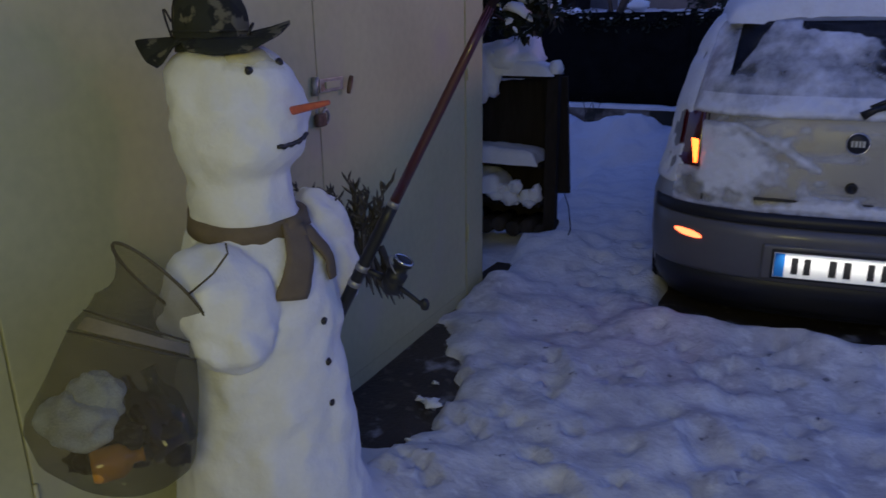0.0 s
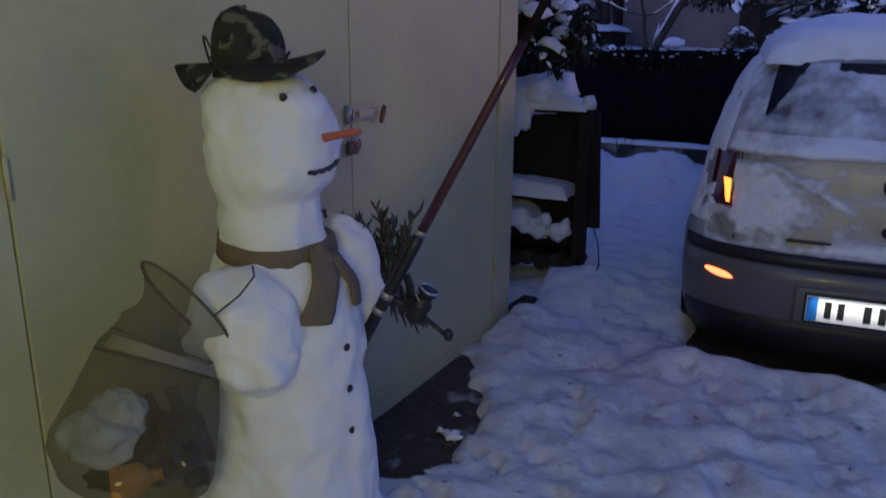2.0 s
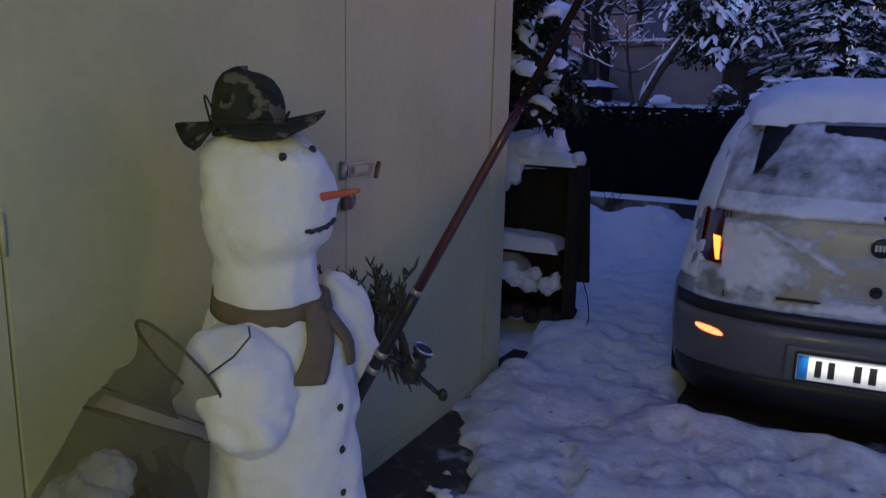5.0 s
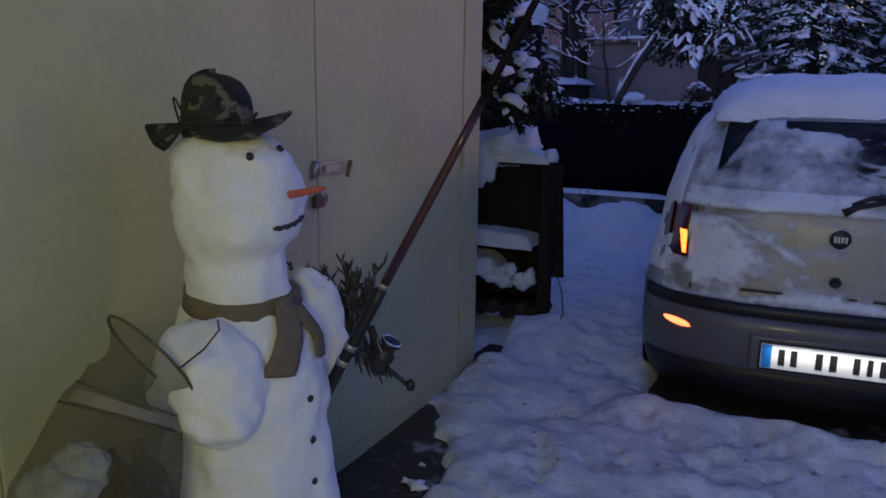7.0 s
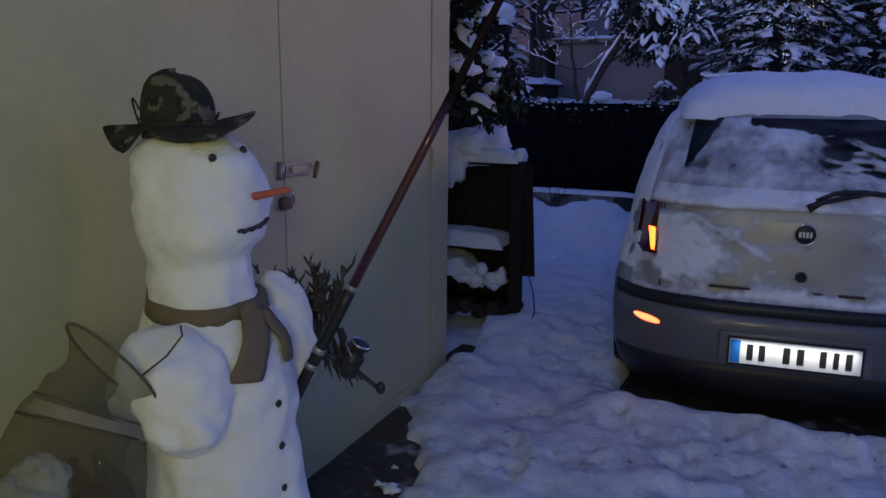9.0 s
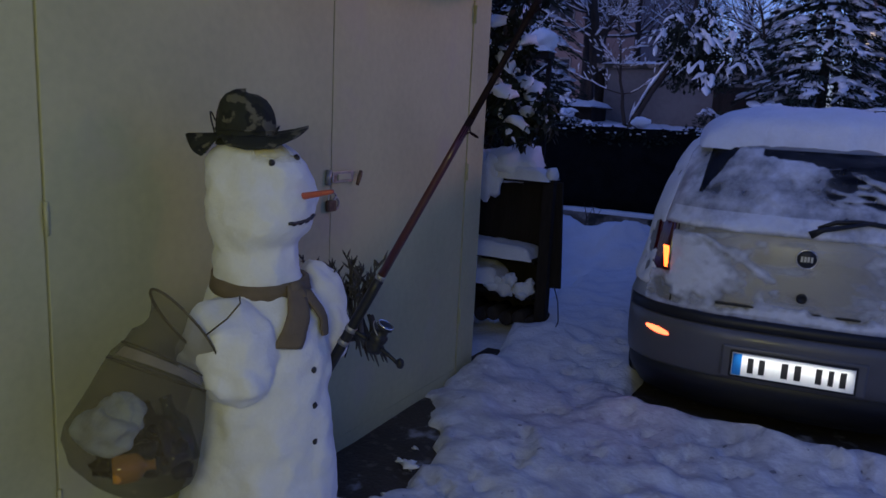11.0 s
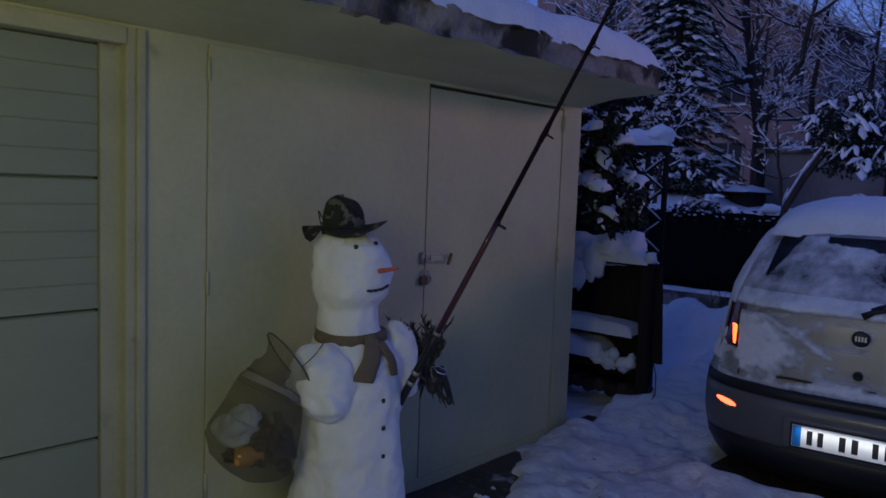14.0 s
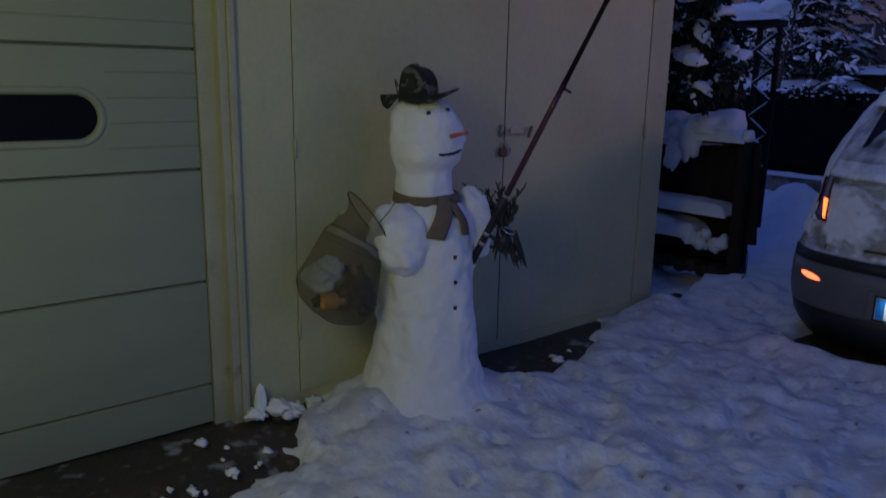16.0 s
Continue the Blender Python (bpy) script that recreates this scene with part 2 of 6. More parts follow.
PLATE = material("white_reflective_plate", (0.85, 0.86, 0.84), 0.35, vary=0.04, scale=20, fine=200, bump=0.02, depth=0.001)
PLATE_BLUE = material("blue_plate_band", (0.02, 0.2, 0.6), 0.35, vary=0.05, scale=30, fine=200, bump=0.0)
INK = material("black_ink", (0.01, 0.01, 0.011), 0.5, vary=0.05, scale=30, fine=200, bump=0.0)
CHROME = material("chrome", (0.65, 0.65, 0.66), 0.18, metal=1.0, vary=0.05, scale=30, fine=200, bump=0.0)


def veil(name, base, low, high, scale=7.0, weight=1.0, most=1.0):
    """Thin snow or stain whose cover thins out towards its ragged edge; the mesh carries how much of it lies where."""
    mat = material(name, base, 0.65, vary=0.06, scale=9, fine=60, bump=0.45, depth=0.012)
    nt = mat.node_tree
    at, n = nt.nodes.new("ShaderNodeAttribute"), nt.nodes.new("ShaderNodeTexNoise")
    at.attribute_name = "cover"
    tc = nt.nodes.new("ShaderNodeTexCoord")
    nt.links.new(tc.outputs["Object"], n.inputs["Vector"])
    n.inputs["Scale"].default_value, n.inputs["Detail"].default_value, n.inputs["Roughness"].default_value = scale, 8, 0.62
    ma, mr = nt.nodes.new("ShaderNodeMath"), nt.nodes.new("ShaderNodeMapRange")
    ma.operation, ma.inputs[1].default_value = "MULTIPLY_ADD", weight
    nt.links.new(n.outputs["Fac"], ma.inputs[0])
    nt.links.new(at.outputs["Fac"], ma.inputs[2])
    mr.inputs["From Min"].default_value, mr.inputs["From Max"].default_value = low, high
    mr.inputs["To Max"].default_value = most
    nt.links.new(ma.outputs[0], mr.inputs["Value"])
    nt.links.new(mr.outputs[0], nt.nodes["Principled BSDF"].inputs["Alpha"])
    return mat


CAR_SNOW = veil("clinging_car_snow", (0.8, 0.82, 0.87), 0.5, 1.6, 9, 1.7)
FROST = material("thin_frost", (0.5, 0.53, 0.6), 0.6, vary=0.35, scale=7, fine=70, bump=0.3, depth=0.005)
FENCE = material("black_mesh_fence", (0.005, 0.0055, 0.006), 0.9, vary=0.4, scale=8, fine=60, bump=0.5, depth=0.02)

for dull in (FENCE, DARKWOOD, RUBBER, BLACKPANE, CARGLASS):
    dull.node_tree.nodes["Principled BSDF"].inputs["Specular IOR Level"].default_value = 0.12

# ---------------------------------------------------------------- ground
WX = -1.4      # face of the garage wall
CAR_X, CAR_Y, CAR_Z, CAR_TURN = 0.283, 3.10, -0.13, 6.1


def spread(lo, hi, step, far, grow=1.22):
    mid = list(np.arange(lo, hi + step / 2, step))
    d, out = step, []
    a, b = [], []
    p = lo
    while p > -far:
        d *= grow
        p -= d
        a.append(p)
    d, p = step, hi
    while p < far:
        d *= grow
        p += d
        b.append(p)
    return np.array(a[::-1] + mid + b)


def base_height(x, y):
    """Height of the yard, the bank beyond the fence and the rising land behind."""
    z = -0.085 + 0.09 * np.clip(y - 3.3, 0, 3.6)
    z = z + 0.95 * smooth_step(7.0, 10.5, y) + 0.02 * np.clip(y - 10.5, 0, 60) + 0.25 * smooth_step(10.5, 12.5, y) * smooth_step(-3.7, -4.5, x)
    return z


def snow_height(x, y):
    z = base_height(x, y)
    z = z + 0.024 * field(x, y, 3, 3, 0.40) + 0.026 * field(x, y, 5, 2, 0.16) + 0.018 * field(x, y, 6, 1, 0.085)
    # heaps by the fence foot and behind the car
    for cx, cy, rx, ry, h in HEAPS:
        z = z + h * np.exp(-(((x - cx) / rx) ** 2 + ((y - cy) / ry) ** 2)) * (1 + 0.35 * field(x, y, 9, 3, 0.22))
    # footprints
    for cx, cy, rx, ry, turn, d in PRINTS:
        c, s = math.cos(turn), math.sin(turn)
        u, v = ((x - cx) * c + (y - cy) * s) / rx, (-(x - cx) * s + (y - cy) * c) / ry
        r = u * u + v * v
        z = z - d * np.exp(-(r**2)) + 0.25 * d * np.exp(-((r - 2.2) ** 2))
    # cleared strip along the doors; snow sunk beneath the car's shade sheet
    edge = WX + 0.33 + 0.09 * field(x, y, 12, 3, 0.35) + 0.075 * field(x, y, 13, 2, 0.10) - 0.34 * smooth_step(0.32, 0.5, y) * smooth_step(1.5, 1.15, y) + 0.14 * smooth_step(0.6, -0.2, y) - 0.38 * smooth_step(2.0, 2.75, y)
    clear = smooth_step(0.10, -0.06, x - edge) * smooth_step(-8.0, -7.0, y) * smooth_step(6.0, 5.0, y)
    z = z - 0.13 * clear
    u = (x - CAR_X) + 0.107 * (y - CAR_Y)
    under = smooth_step(0.80, 0.66, abs(u)) * smooth_step(-0.12, 0.06, y - CAR_Y + 0.04 * field(x, y, 2, 2, 0.3)) * smooth_step(4.0, 3.8, y - CAR_Y)
    return z - 0.16 * under


rng = random.Random(4)
HEAPS = [(-1.95, 6.15, 0.22, 0.25, 0.18), (-1.35, 6.1, 0.45, 0.35, 0.24), (-0.75, 6.25, 0.3, 0.3, 0.16), (0.0, 3.0, 0.28, 0.14, 0.06), (0.55, 2.98, 0.35, 0.13, 0.05),
         (-0.42, 2.98, 0.16, 0.12, 0.05), (-1.16, 0.28, 0.13, 0.12, 0.07), (-1.12, 2.72, 0.12, 0.25, 0.05), (-1.28, 3.1, 0.1, 0.14, 0.07), (-1.0, 0.95, 0.40, 0.40, 0.10), (-1.22, 3.75, 0.18, 0.3, 0.07),
         (-2.4, 6.0, 0.4, 0.5, 0.1)]
PRINTS = []
for k in range(620):
    px, py = rng.uniform(-1.0, 2.2), rng.uniform(-0.5, 5.6)
    if px > -0.6 + 0.05 * py and py > 2.95:
        continue
    big = rng.random() < 0.14
    PRINTS.append((px, py, rng.uniform(0.05, 0.08) if big else rng.uniform(0.018, 0.035), rng.uniform(0.1, 0.15) if big else rng.uniform(0.025, 0.05), rng.uniform(-0.7, 0.7), rng.uniform(0.02, 0.045)))

xs, ys = spread(-2.6, 2.4, 0.025, 400), spread(-1.2, 6.9, 0.025, 600)
gx, gy = np.meshgrid(xs, ys, indexing="ij")
gz = snow_height(gx, gy)
nx, ny = gx.shape
me = bpy.data.meshes.new("ground")
idx = np.arange(nx * ny).reshape(nx, ny)
quads = np.stack([idx[:-1, :-1], idx[1:, :-1], idx[1:, 1:], idx[:-1, 1:]], -1).reshape(-1, 4)
me.vertices.add(nx * ny)
me.vertices.foreach_set("co", np.stack([gx, gy, gz], -1).ravel())
me.loops.add(quads.size)
me.loops.foreach_set("vertex_index", quads.ravel())
me.polygons.add(len(quads))
me.polygons.foreach_set("loop_start", np.arange(0, quads.size, 4))
me.polygons.foreach_set("use_smooth", np.ones(len(quads), bool))
me.update(calc_edges=True)
me.materials.append(GROUND_SNOW)
# paler snow colour beyond the parking place
paler = smooth_step(2.7, 4.0, gy + 0.7 * field(gx, gy, 15, 4, 0.5)) * (0.85 + 0.15 * field(gx, gy, 16, 2, 0.15))
me.attributes.new("paler", "FLOAT", "POINT").data.foreach_set("value", np.clip(paler, 0, 1).astype(np.float32).ravel())
tagged(new("ground", me), "trodden blue-white snow with footprints in a yard", "snow ground", kind="structure")

# concrete apron under the snow, slightly uneven
s = Shape()
ax, ay = np.meshgrid(np.arange(-1.5, -0.45, 0.1), np.arange(-7, 3.7, 0.1), indexing="ij")
az = -0.118 + 0.008 * field(ax, ay, 21, 3, 0.4) - 0.07 * np.clip((ax + 1.08) / 0.2, 0, 1)
s.grid([[(ax[i, j], ay[i, j], az[i, j]) for j in range(ax.shape[1])] for i in range(ax.shape[0])])
tagged(part("pavement", s, WET), "dark wet concrete apron along the garage", "pavement", kind="structure")

# dark sheet that paints in the shade under the car, in the apron's concrete
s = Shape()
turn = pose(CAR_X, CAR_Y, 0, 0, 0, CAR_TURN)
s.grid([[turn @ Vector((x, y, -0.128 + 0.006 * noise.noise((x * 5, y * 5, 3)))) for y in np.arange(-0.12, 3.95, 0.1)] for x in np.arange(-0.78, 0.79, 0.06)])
tagged(part("under_car_shade", s, WET), "dark sheet under the parked car, standing in for its shade", "ground", kind="structure")

# ---------------------------------------------------------------- garage
Y0, Y1, TOP, FOOT = -6.0, 3.15, 2.075, -0.16
SH_R, SH_L, SH_TOP = 0.230, -3.0, 1.9       # opening of the sectional door
DL, DM, DR, DTOP, DBOT = 0.545, 1.762, 2.955, 1.955, -0.055   # double metal door

s = Shape()
s.box((WX - 0.2, SH_R + 0.065, FOOT), (WX, DL, TOP))
s.box((WX - 0.2, DR, FOOT), (WX, Y1, TOP))
s.box((WX - 0.2, DL, DTOP), (WX, DR, TOP))
s.box((WX - 0.2, DL, FOOT), (WX - 0.003, DR, DBOT))
s.box((WX - 0.2, SH_L - 0.065, SH_TOP + 0.06), (WX, SH_R + 0.065, TOP))
s.box((WX - 0.2, Y0, FOOT), (WX, SH_L - 0.065, TOP))
tagged(part("wall_east", s, WALL, smooth=False), "cream painted garage front wall, stained near the ground", "wall", kind="structure")
s = Shape().box((-6.0, Y1 - 0.2, FOOT), (WX - 0.2, Y1, TOP))
tagged(part("wall_north", s, WALL, smooth=False), "plain garage end wall", "wall", kind="structure")
s = Shape().box((-6.0, Y0, FOOT), (WX - 0.2, Y0 + 0.2, TOP))
tagged(part("wall_south", s, WALL, smooth=False), "plain garage end wall", "wall", kind="structure")
s = Shape().box((-6.2, Y0, FOOT), (-6.0, Y1, TOP))
tagged(part("wall_west", s, WALL, smooth=False), "plain garage back wall", "wall", kind="structure")

# roof slab: rough cast edge
s = Shape()
ex, n = -0.88, 260
rows = []
prof = [(-6.3, 2.03), (WX - 0.05, 2.03), (WX - 0.02, 1.972), (WX + 0.004, 1.972), (WX + 0.09, 1.99), (WX + 0.24, 2.018), (ex + 0.06, 2.038), (ex + 0.012, 2.042), (ex, 2.065), (ex, 2.12), (ex + 0.006, 2.17), (ex - 0.02, 2.205), (WX, 2.21), (-6.3, 2.21)]
for i in range(n + 1):
    y = Y0 - 0.2 + (Y1 + 0.0 - Y0 + 0.2) * i / n
    row = []
    for k, (x, z) in enumerate(prof):
        w = 1.0 if 6 <= k <= 11 else 0.0
        # pieces have broken off the lower edge
        chip = 0.07 * max(0.0, noise.noise((y * 3.2, 8, 2)) - 0.12) + 0.03 * max(0.0, noise.noise((y * 11, 8, 5))) if 7 <= k <= 9 else 0.0
        row.append((x - 0.5 * chip + w * 0.018 * noise.noise((y * 5, z * 9, 1)) + w * 0.012 * noise.noise((y * 17, z * 20, 4)), y, z + chip + w * 0.014 * noise.noise((y * 4, 3, k * 0.6))))
    rows.append(row)
s.grid(rows)
s.f.append(tuple(range(len(prof))))
k = len(s.v) - len(prof)
s.f.append(tuple(k + j for j in reversed(range(len(prof)))))
s.m += [0, 0]
for i in range(n):
    for k in range(6):
        s.m[i * (len(prof) - 1) + k] = 1
ob = part("ceiling", s, [CONCRETE, WALL], smooth=False)
tagged(ob, "weathered concrete roof slab with a crumbling stained edge", "roof slab", kind="structure")

# snow on the slab
s = Shape()
rows = []
for i in range(221):
    y = Y0 - 0.2 + (Y1 + 0.01 - Y0 + 0.2) * i / 220
    endf = min(1, max(0, (Y1 + 0.02 - y) / 0.1)) ** 0.5
    row = []
    for k in range(15):
        u = k / 14
        over = ex + 0.015 + 0.035 * noise.noise((y * 3.1, 0, 2)) + 0.01 * noise.noise((y * 11, 5, 2))
        a = min(1.0, u * 3) * math.pi / 2
        h = (0.135 + 0.02 * noise.noise((y * 2.2, 7, 1)) + 0.012 * noise.noise((y * 8, u * 3, 1))) * endf
        if u < 1 / 3:
            x, z = over - 0.09 * (1 - math.cos(a)), 2.188 - (0.03 + 0.05 * noise.noise((y * 3.1, 1, 6)) + 0.012 * noise.noise((y * 13, 1, 6))) * (1 - math.sin(a)) + h * math.sin(a)
        else:
            x = over - 0.09 - (u - 1 / 3) * 1.5 * 2.4
            z = 2.192 + h + 0.03 * noise.noise((x * 2, y * 2, 3)) * endf
        row.append((x, y, z))
    rows.append(row)
s.grid(rows)
k = len(s.v) - 15
s.f.append(tuple(k + j for j in range(15)))
s.m.append(0)
tagged(part("roof_snow", s, SNOW), "thick snow lying along the garage roof edge", "snow", kind="stuff")

# wire along the roof edge
s = Shape().tube([(ex - 0.02 + 0.015 * math.sin(i * 1.7), 0.7 + i * 0.1, 2.335 + 0.02 * math.sin(i * 0.9) - 0.0007 * i * i) for i in range(16)], 0.003, 5)
tagged(part("roof_cable", s, BLACK), "thin black cable lying on the snowy roof", "cable")

# ---------------------------------------------------------------- double metal door
door = thing("door_1", "cream metal double door, rust-streaked and padlocked", "door", pose(WX, 0, 0), kind="structure")
for name, a, b, off in (("door_leaf", DL, DM, 0.004), ("door_leaf", DM, DR, -0.004)):
    s = Shape().box((-0.04 + off, a + (0.009 if a > DL else 0.005), DBOT), (off, b - 0.006, DTOP - (0.016 if a > DL else 0.0)), bevel=0.004)
    leaf = part(name, s, DOOR, door, smooth=False)
    for z in (0.25, 1.05, 1.86):
        yy = DL + 0.002 if a == DL else DR - 0.004
        s = Shape().tube([(0.010, yy, z - 0.045), (0.010, yy, z + 0.045)], 0.006, 10)
        part("hinge", s, DOOR, leaf, "rust-streaked barrel hinge")
# hasp, bolt and padlock
s = Shape().box((0.004, DM + 0.0, 1.065), (0.01, DM + 0.14, 1.11), bevel=0.002)
hasp = part("hasp", s, STEEL, door, "galvanised hasp plate", smooth=False)
s = Shape().box((0.01, DM + 0.03, 1.076), (0.016, DM + 0.115, 1.099), bevel=0.002)
part("slot_plate", s, DOOR, hasp, smooth=False)
s = Shape().tube([(0.016, DM + 0.185, 1.105), (0.02, DM + 0.17, 1.085), (0.02, DM + 0.155, 1.05)], [0.008, 0.01, 0.007], 8)
part("bolt_end", s, RUST, hasp, "rusty bolt end")
s = Shape().tube([(0.012, DM - 0.035, 1.06), (0.014, DM - 0.03, 1.12)], [0.012, 0.012], 8)
part("staple", s, STEEL, hasp)
lock = thing("padlock", "old brass-brown padlock hanging from the hasp", "padlock", pose(WX, 0, 0))
s = Shape().box((0.008, DM - 0.045, 0.955), (0.03, DM + 0.005, 1.0), bevel=0.008)
part("lock_body", s, RUST, lock)
s = Shape().tube([(0.018, DM - 0.012 + 0.03 * math.cos(a), 1.0 + 0.03 * math.sin(a)) for a in [math.pi * i / 10 for i in range(11)]], 0.004, 8)
part("shackle", s, STEEL, lock, "steel shackle")
s = Shape().tube([(0.018, DM + 0.012 + 0.018 * math.cos(a), 0.985 + 0.024 * math.sin(a)) for a in [math.pi * i / 6 for i in range(13)]], 0.005, 8)
part("ring", s, STEEL, lock)

# ---------------------------------------------------------------- sectional garage door
gd = thing("door_2", "pale sectional garage door with a long dark oval window", "garage door", pose(WX, 0, 0), kind="structure")
s = Shape()
s.box((-0.1, SH_R, FOOT), (0.012, SH_R + 0.035, SH_TOP + 0.06), bevel=0.004)
s.box((-0.1, SH_R + 0.035, FOOT), (0.026, SH_R + 0.065, SH_TOP + 0.06), bevel=0.006)
s.box((-0.1, SH_L - 0.065, FOOT), (0.02, SH_L, SH_TOP + 0.06), bevel=0.004)
s.box((-0.1, SH_L, SH_TOP), (0.02, SH_R, SH_TOP + 0.06), bevel=0.005)
part("door_frame", s, FRAME, gd, "yellow-green painted door frame, chipped", smooth=False)
s = Shape().box((-0.075, SH_R - 0.068, FOOT), (-0.035, SH_R, SH_TOP))
part("side_rail", s, FRAME, gd, smooth=False)
# black strip added to show the dark gap between panels and rail
s = Shape().box((-0.072, SH_R - 0.078, FOOT), (-0.058, SH_R - 0.0685, SH_TOP))
part("gap_strip", s, BLACK, gd, "black strip standing for the gap beside the panels", smooth=False)
PX = -0.05
WIN = (-1.15, -0.205, 1.107, 1.271)
levels = [-0.11, 0.065, 0.515, 0.978, 1.44, 1.9]
for a, b in zip(levels[:-1], levels[1:]):
    s = Shape()
    lo, hi = a + 0.0016, b - 0.0016
    rib = (b - a) / 5 if a > 0.9 else None
    zs = [lo, lo + 0.006] + ([lo + rib * j + d for j in range(1, 5) for d in (-0.004, 0.0, 0.004)] if rib else []) + [hi - 0.006, hi]
    def depth_at(z):
        if z in (zs[0], zs[-1]):
            return PX - 0.012
        if rib and any(abs(z - lo - rib * j) < 0.001 for j in range(1, 5)):
            return PX - 0.003
        return PX
    yl, yr = SH_L + 0.01, SH_R - 0.071
    if a < 1.2 < b:
        y_cut = [(yl, WIN[0] - 0.03), (WIN[1] + 0.03, yr)]
        for q0, q1 in y_cut:
            s.grid([[(depth_at(z), q0, z), (depth_at(z), q1, z)] for z in zs])
        # panel round the window, with the oval opening left free
        cz, r = (WIN[2] + WIN[3]) / 2, 0.084
        cols = sorted(set([WIN[0] - 0.03, WIN[1] + 0.03] + [WIN[1] - r + r * math.sin(math.pi / 2 * j / 12) for j in range(13)] + [WIN[0] + r - r * math.sin(math.pi / 2 * j / 12) for j in range(13)]))
        up, down = [], []
        for y in cols:
            over = max(0.0, y - (WIN[1] - r), (WIN[0] + r) - y)
            hz = math.sqrt(max(0.0, r * r - over * over))
            up.append([(PX, y, cz + hz), (PX, y, hi - 0.006), (PX - 0.012, y, hi)])
            down.append([(PX - 0.012, y, lo), (PX, y, lo + 0.006), (PX, y, cz - hz)])
        s.grid(up)
        s.grid(down)
    else:
        s.grid([[(depth_at(z), yl, z), (depth_at(z), yr, z)] for z in zs])
    part("door_panel", s, SHUTTER, gd, smooth=False)
s = Shape()
cz = (WIN[2] + WIN[3]) / 2
rows = []
for rr, d in ((0.108, 0.0), (0.104, 0.008), (0.086, 0.008), (0.078, -0.012)):
    rows.append([(PX + d, (WIN[1] - 0.082 if math.cos(t) >= 0 else WIN[0] + 0.082) + rr * math.cos(t), cz + rr * math.sin(t)) for t in [2 * math.pi * j / 64 for j in range(64)]])
s.grid(rows, 0, True)
part("window_frame", s, SHUTTER, gd)
s = Shape()
s.add([(PX - 0.01, (WIN[1] - 0.082 if math.cos(t) >= 0 else WIN[0] + 0.082) + 0.08 * math.cos(t), cz + 0.08 * math.sin(t)) for t in [2 * math.pi * j / 64 for j in range(64)]], [tuple(range(64))])
part("pane", s, BLACKPANE, gd, "black window pane")
s = Shape().box((-0.085, SH_L, FOOT), (-0.08, SH_R, SH_TOP))
part("back_sheet", s, SHUTTER, gd, smooth=False)

# ---------------------------------------------------------------- car
car = thing("car", "silver-beige hatchback half covered in snow, tail lamps lit", "car", pose(CAR_X, CAR_Y, CAR_Z, 0, 0, CAR_TURN))


def mix(table, z):
    return float(np.interp(z, [r[0] for r in table], [r[1] for r in table]))


REAR = [(0.10, 0.10), (0.18, 0.045), (0.25, 0.01), (0.40, -0.015), (0.55, -0.02), (0.595, -0.01), (0.61, 0.01), (0.80, 0.02), (0.95, 0.03), (1.03, 0.055), (1.08, 0.095), (1.2, 0.205), (1.32, 0.325), (1.40, 0.42), (1.44, 0.52), (1.465, 0.75), (1.475, 1.1)]
FRONT = [(0.10, 3.7), (0.2, 3.80), (0.5, 3.83), (0.65, 3.78), (0.75, 3.65), (0.85, 3.3), (0.93, 2.85), (1.0, 2.72), (1.2, 2.4), (1.4, 2.0), (1.44, 1.85), (1.475, 1.5)]
WIDE = [(0.10, 0.74), (0.2, 0.79), (0.4, 0.815), (0.6, 0.815), (0.7, 0.785), (0.8, 0.762), (0.9, 0.742), (1.0, 0.725), (1.08, 0.705), (1.2, 0.672), (1.32, 0.622), (1.40, 0.575), (1.44, 0.53), (1.465, 0.40), (1.475, 0.2)]
ARC = [(0.10, 0.36), (0.6, 0.42), (1.0, 0.42), (1.3, 0.34), (1.475, 0.2)]
BOW = 3.0      # how squarely the rear face turns into the flanks


def rear_y(x, z, off=0.0):
    """How far forward the rear face lies at the width x and height z."""
    u = min(0.9999, abs(x) / mix(WIDE, z))
    return mix(REAR, z) + mix(ARC, z) * (1 - math.sqrt(1 - u**BOW)) - off


def outline(z):
    w, yr, yf, d = mix(WIDE, z), mix(REAR, z), mix(FRONT, z), mix(ARC, z)
    half = []
    for i in range(15):
        u = math.sin(math.pi / 2 * i / 14)
        half.append((w * u, yr + d * (1 - math.sqrt(max(0, 1 - u**BOW)))))
    y0, y1 = yr + d, max(yr + d + 0.05, yf - 0.45)
    for i in range(1, 14):
        half.append((w, y0 + (y1 - y0) * i / 14))
    for i in range(11):
        t = math.pi / 2 * i / 10
        half.append((w * (math.cos(t) ** 0.6), y1 + (yf - y1) * math.sin(t)))
    full = half + [(-x, y) for x, y in reversed(half[1:-1])]
    return [(x, y, z) for x, y in full]


zs = [0.10, 0.14, 0.18, 0.25, 0.32, 0.40, 0.5, 0.55, 0.595, 0.61, 0.65, 0.70, 0.75, 0.80, 0.85, 0.9, 0.93, 0.97, 1.0, 1.03, 1.08, 1.14, 1.2, 1.26, 1.32, 1.36, 1.40, 1.42, 1.44, 1.455, 1.465, 1.475]
s = Shape()
rows = [outline(z) for z in zs]
s.grid(rows, 0, True)
n = len(rows[0])
s.f.append(tuple(len(s.v) - n + j for j in range(n)))
s.m.append(0)
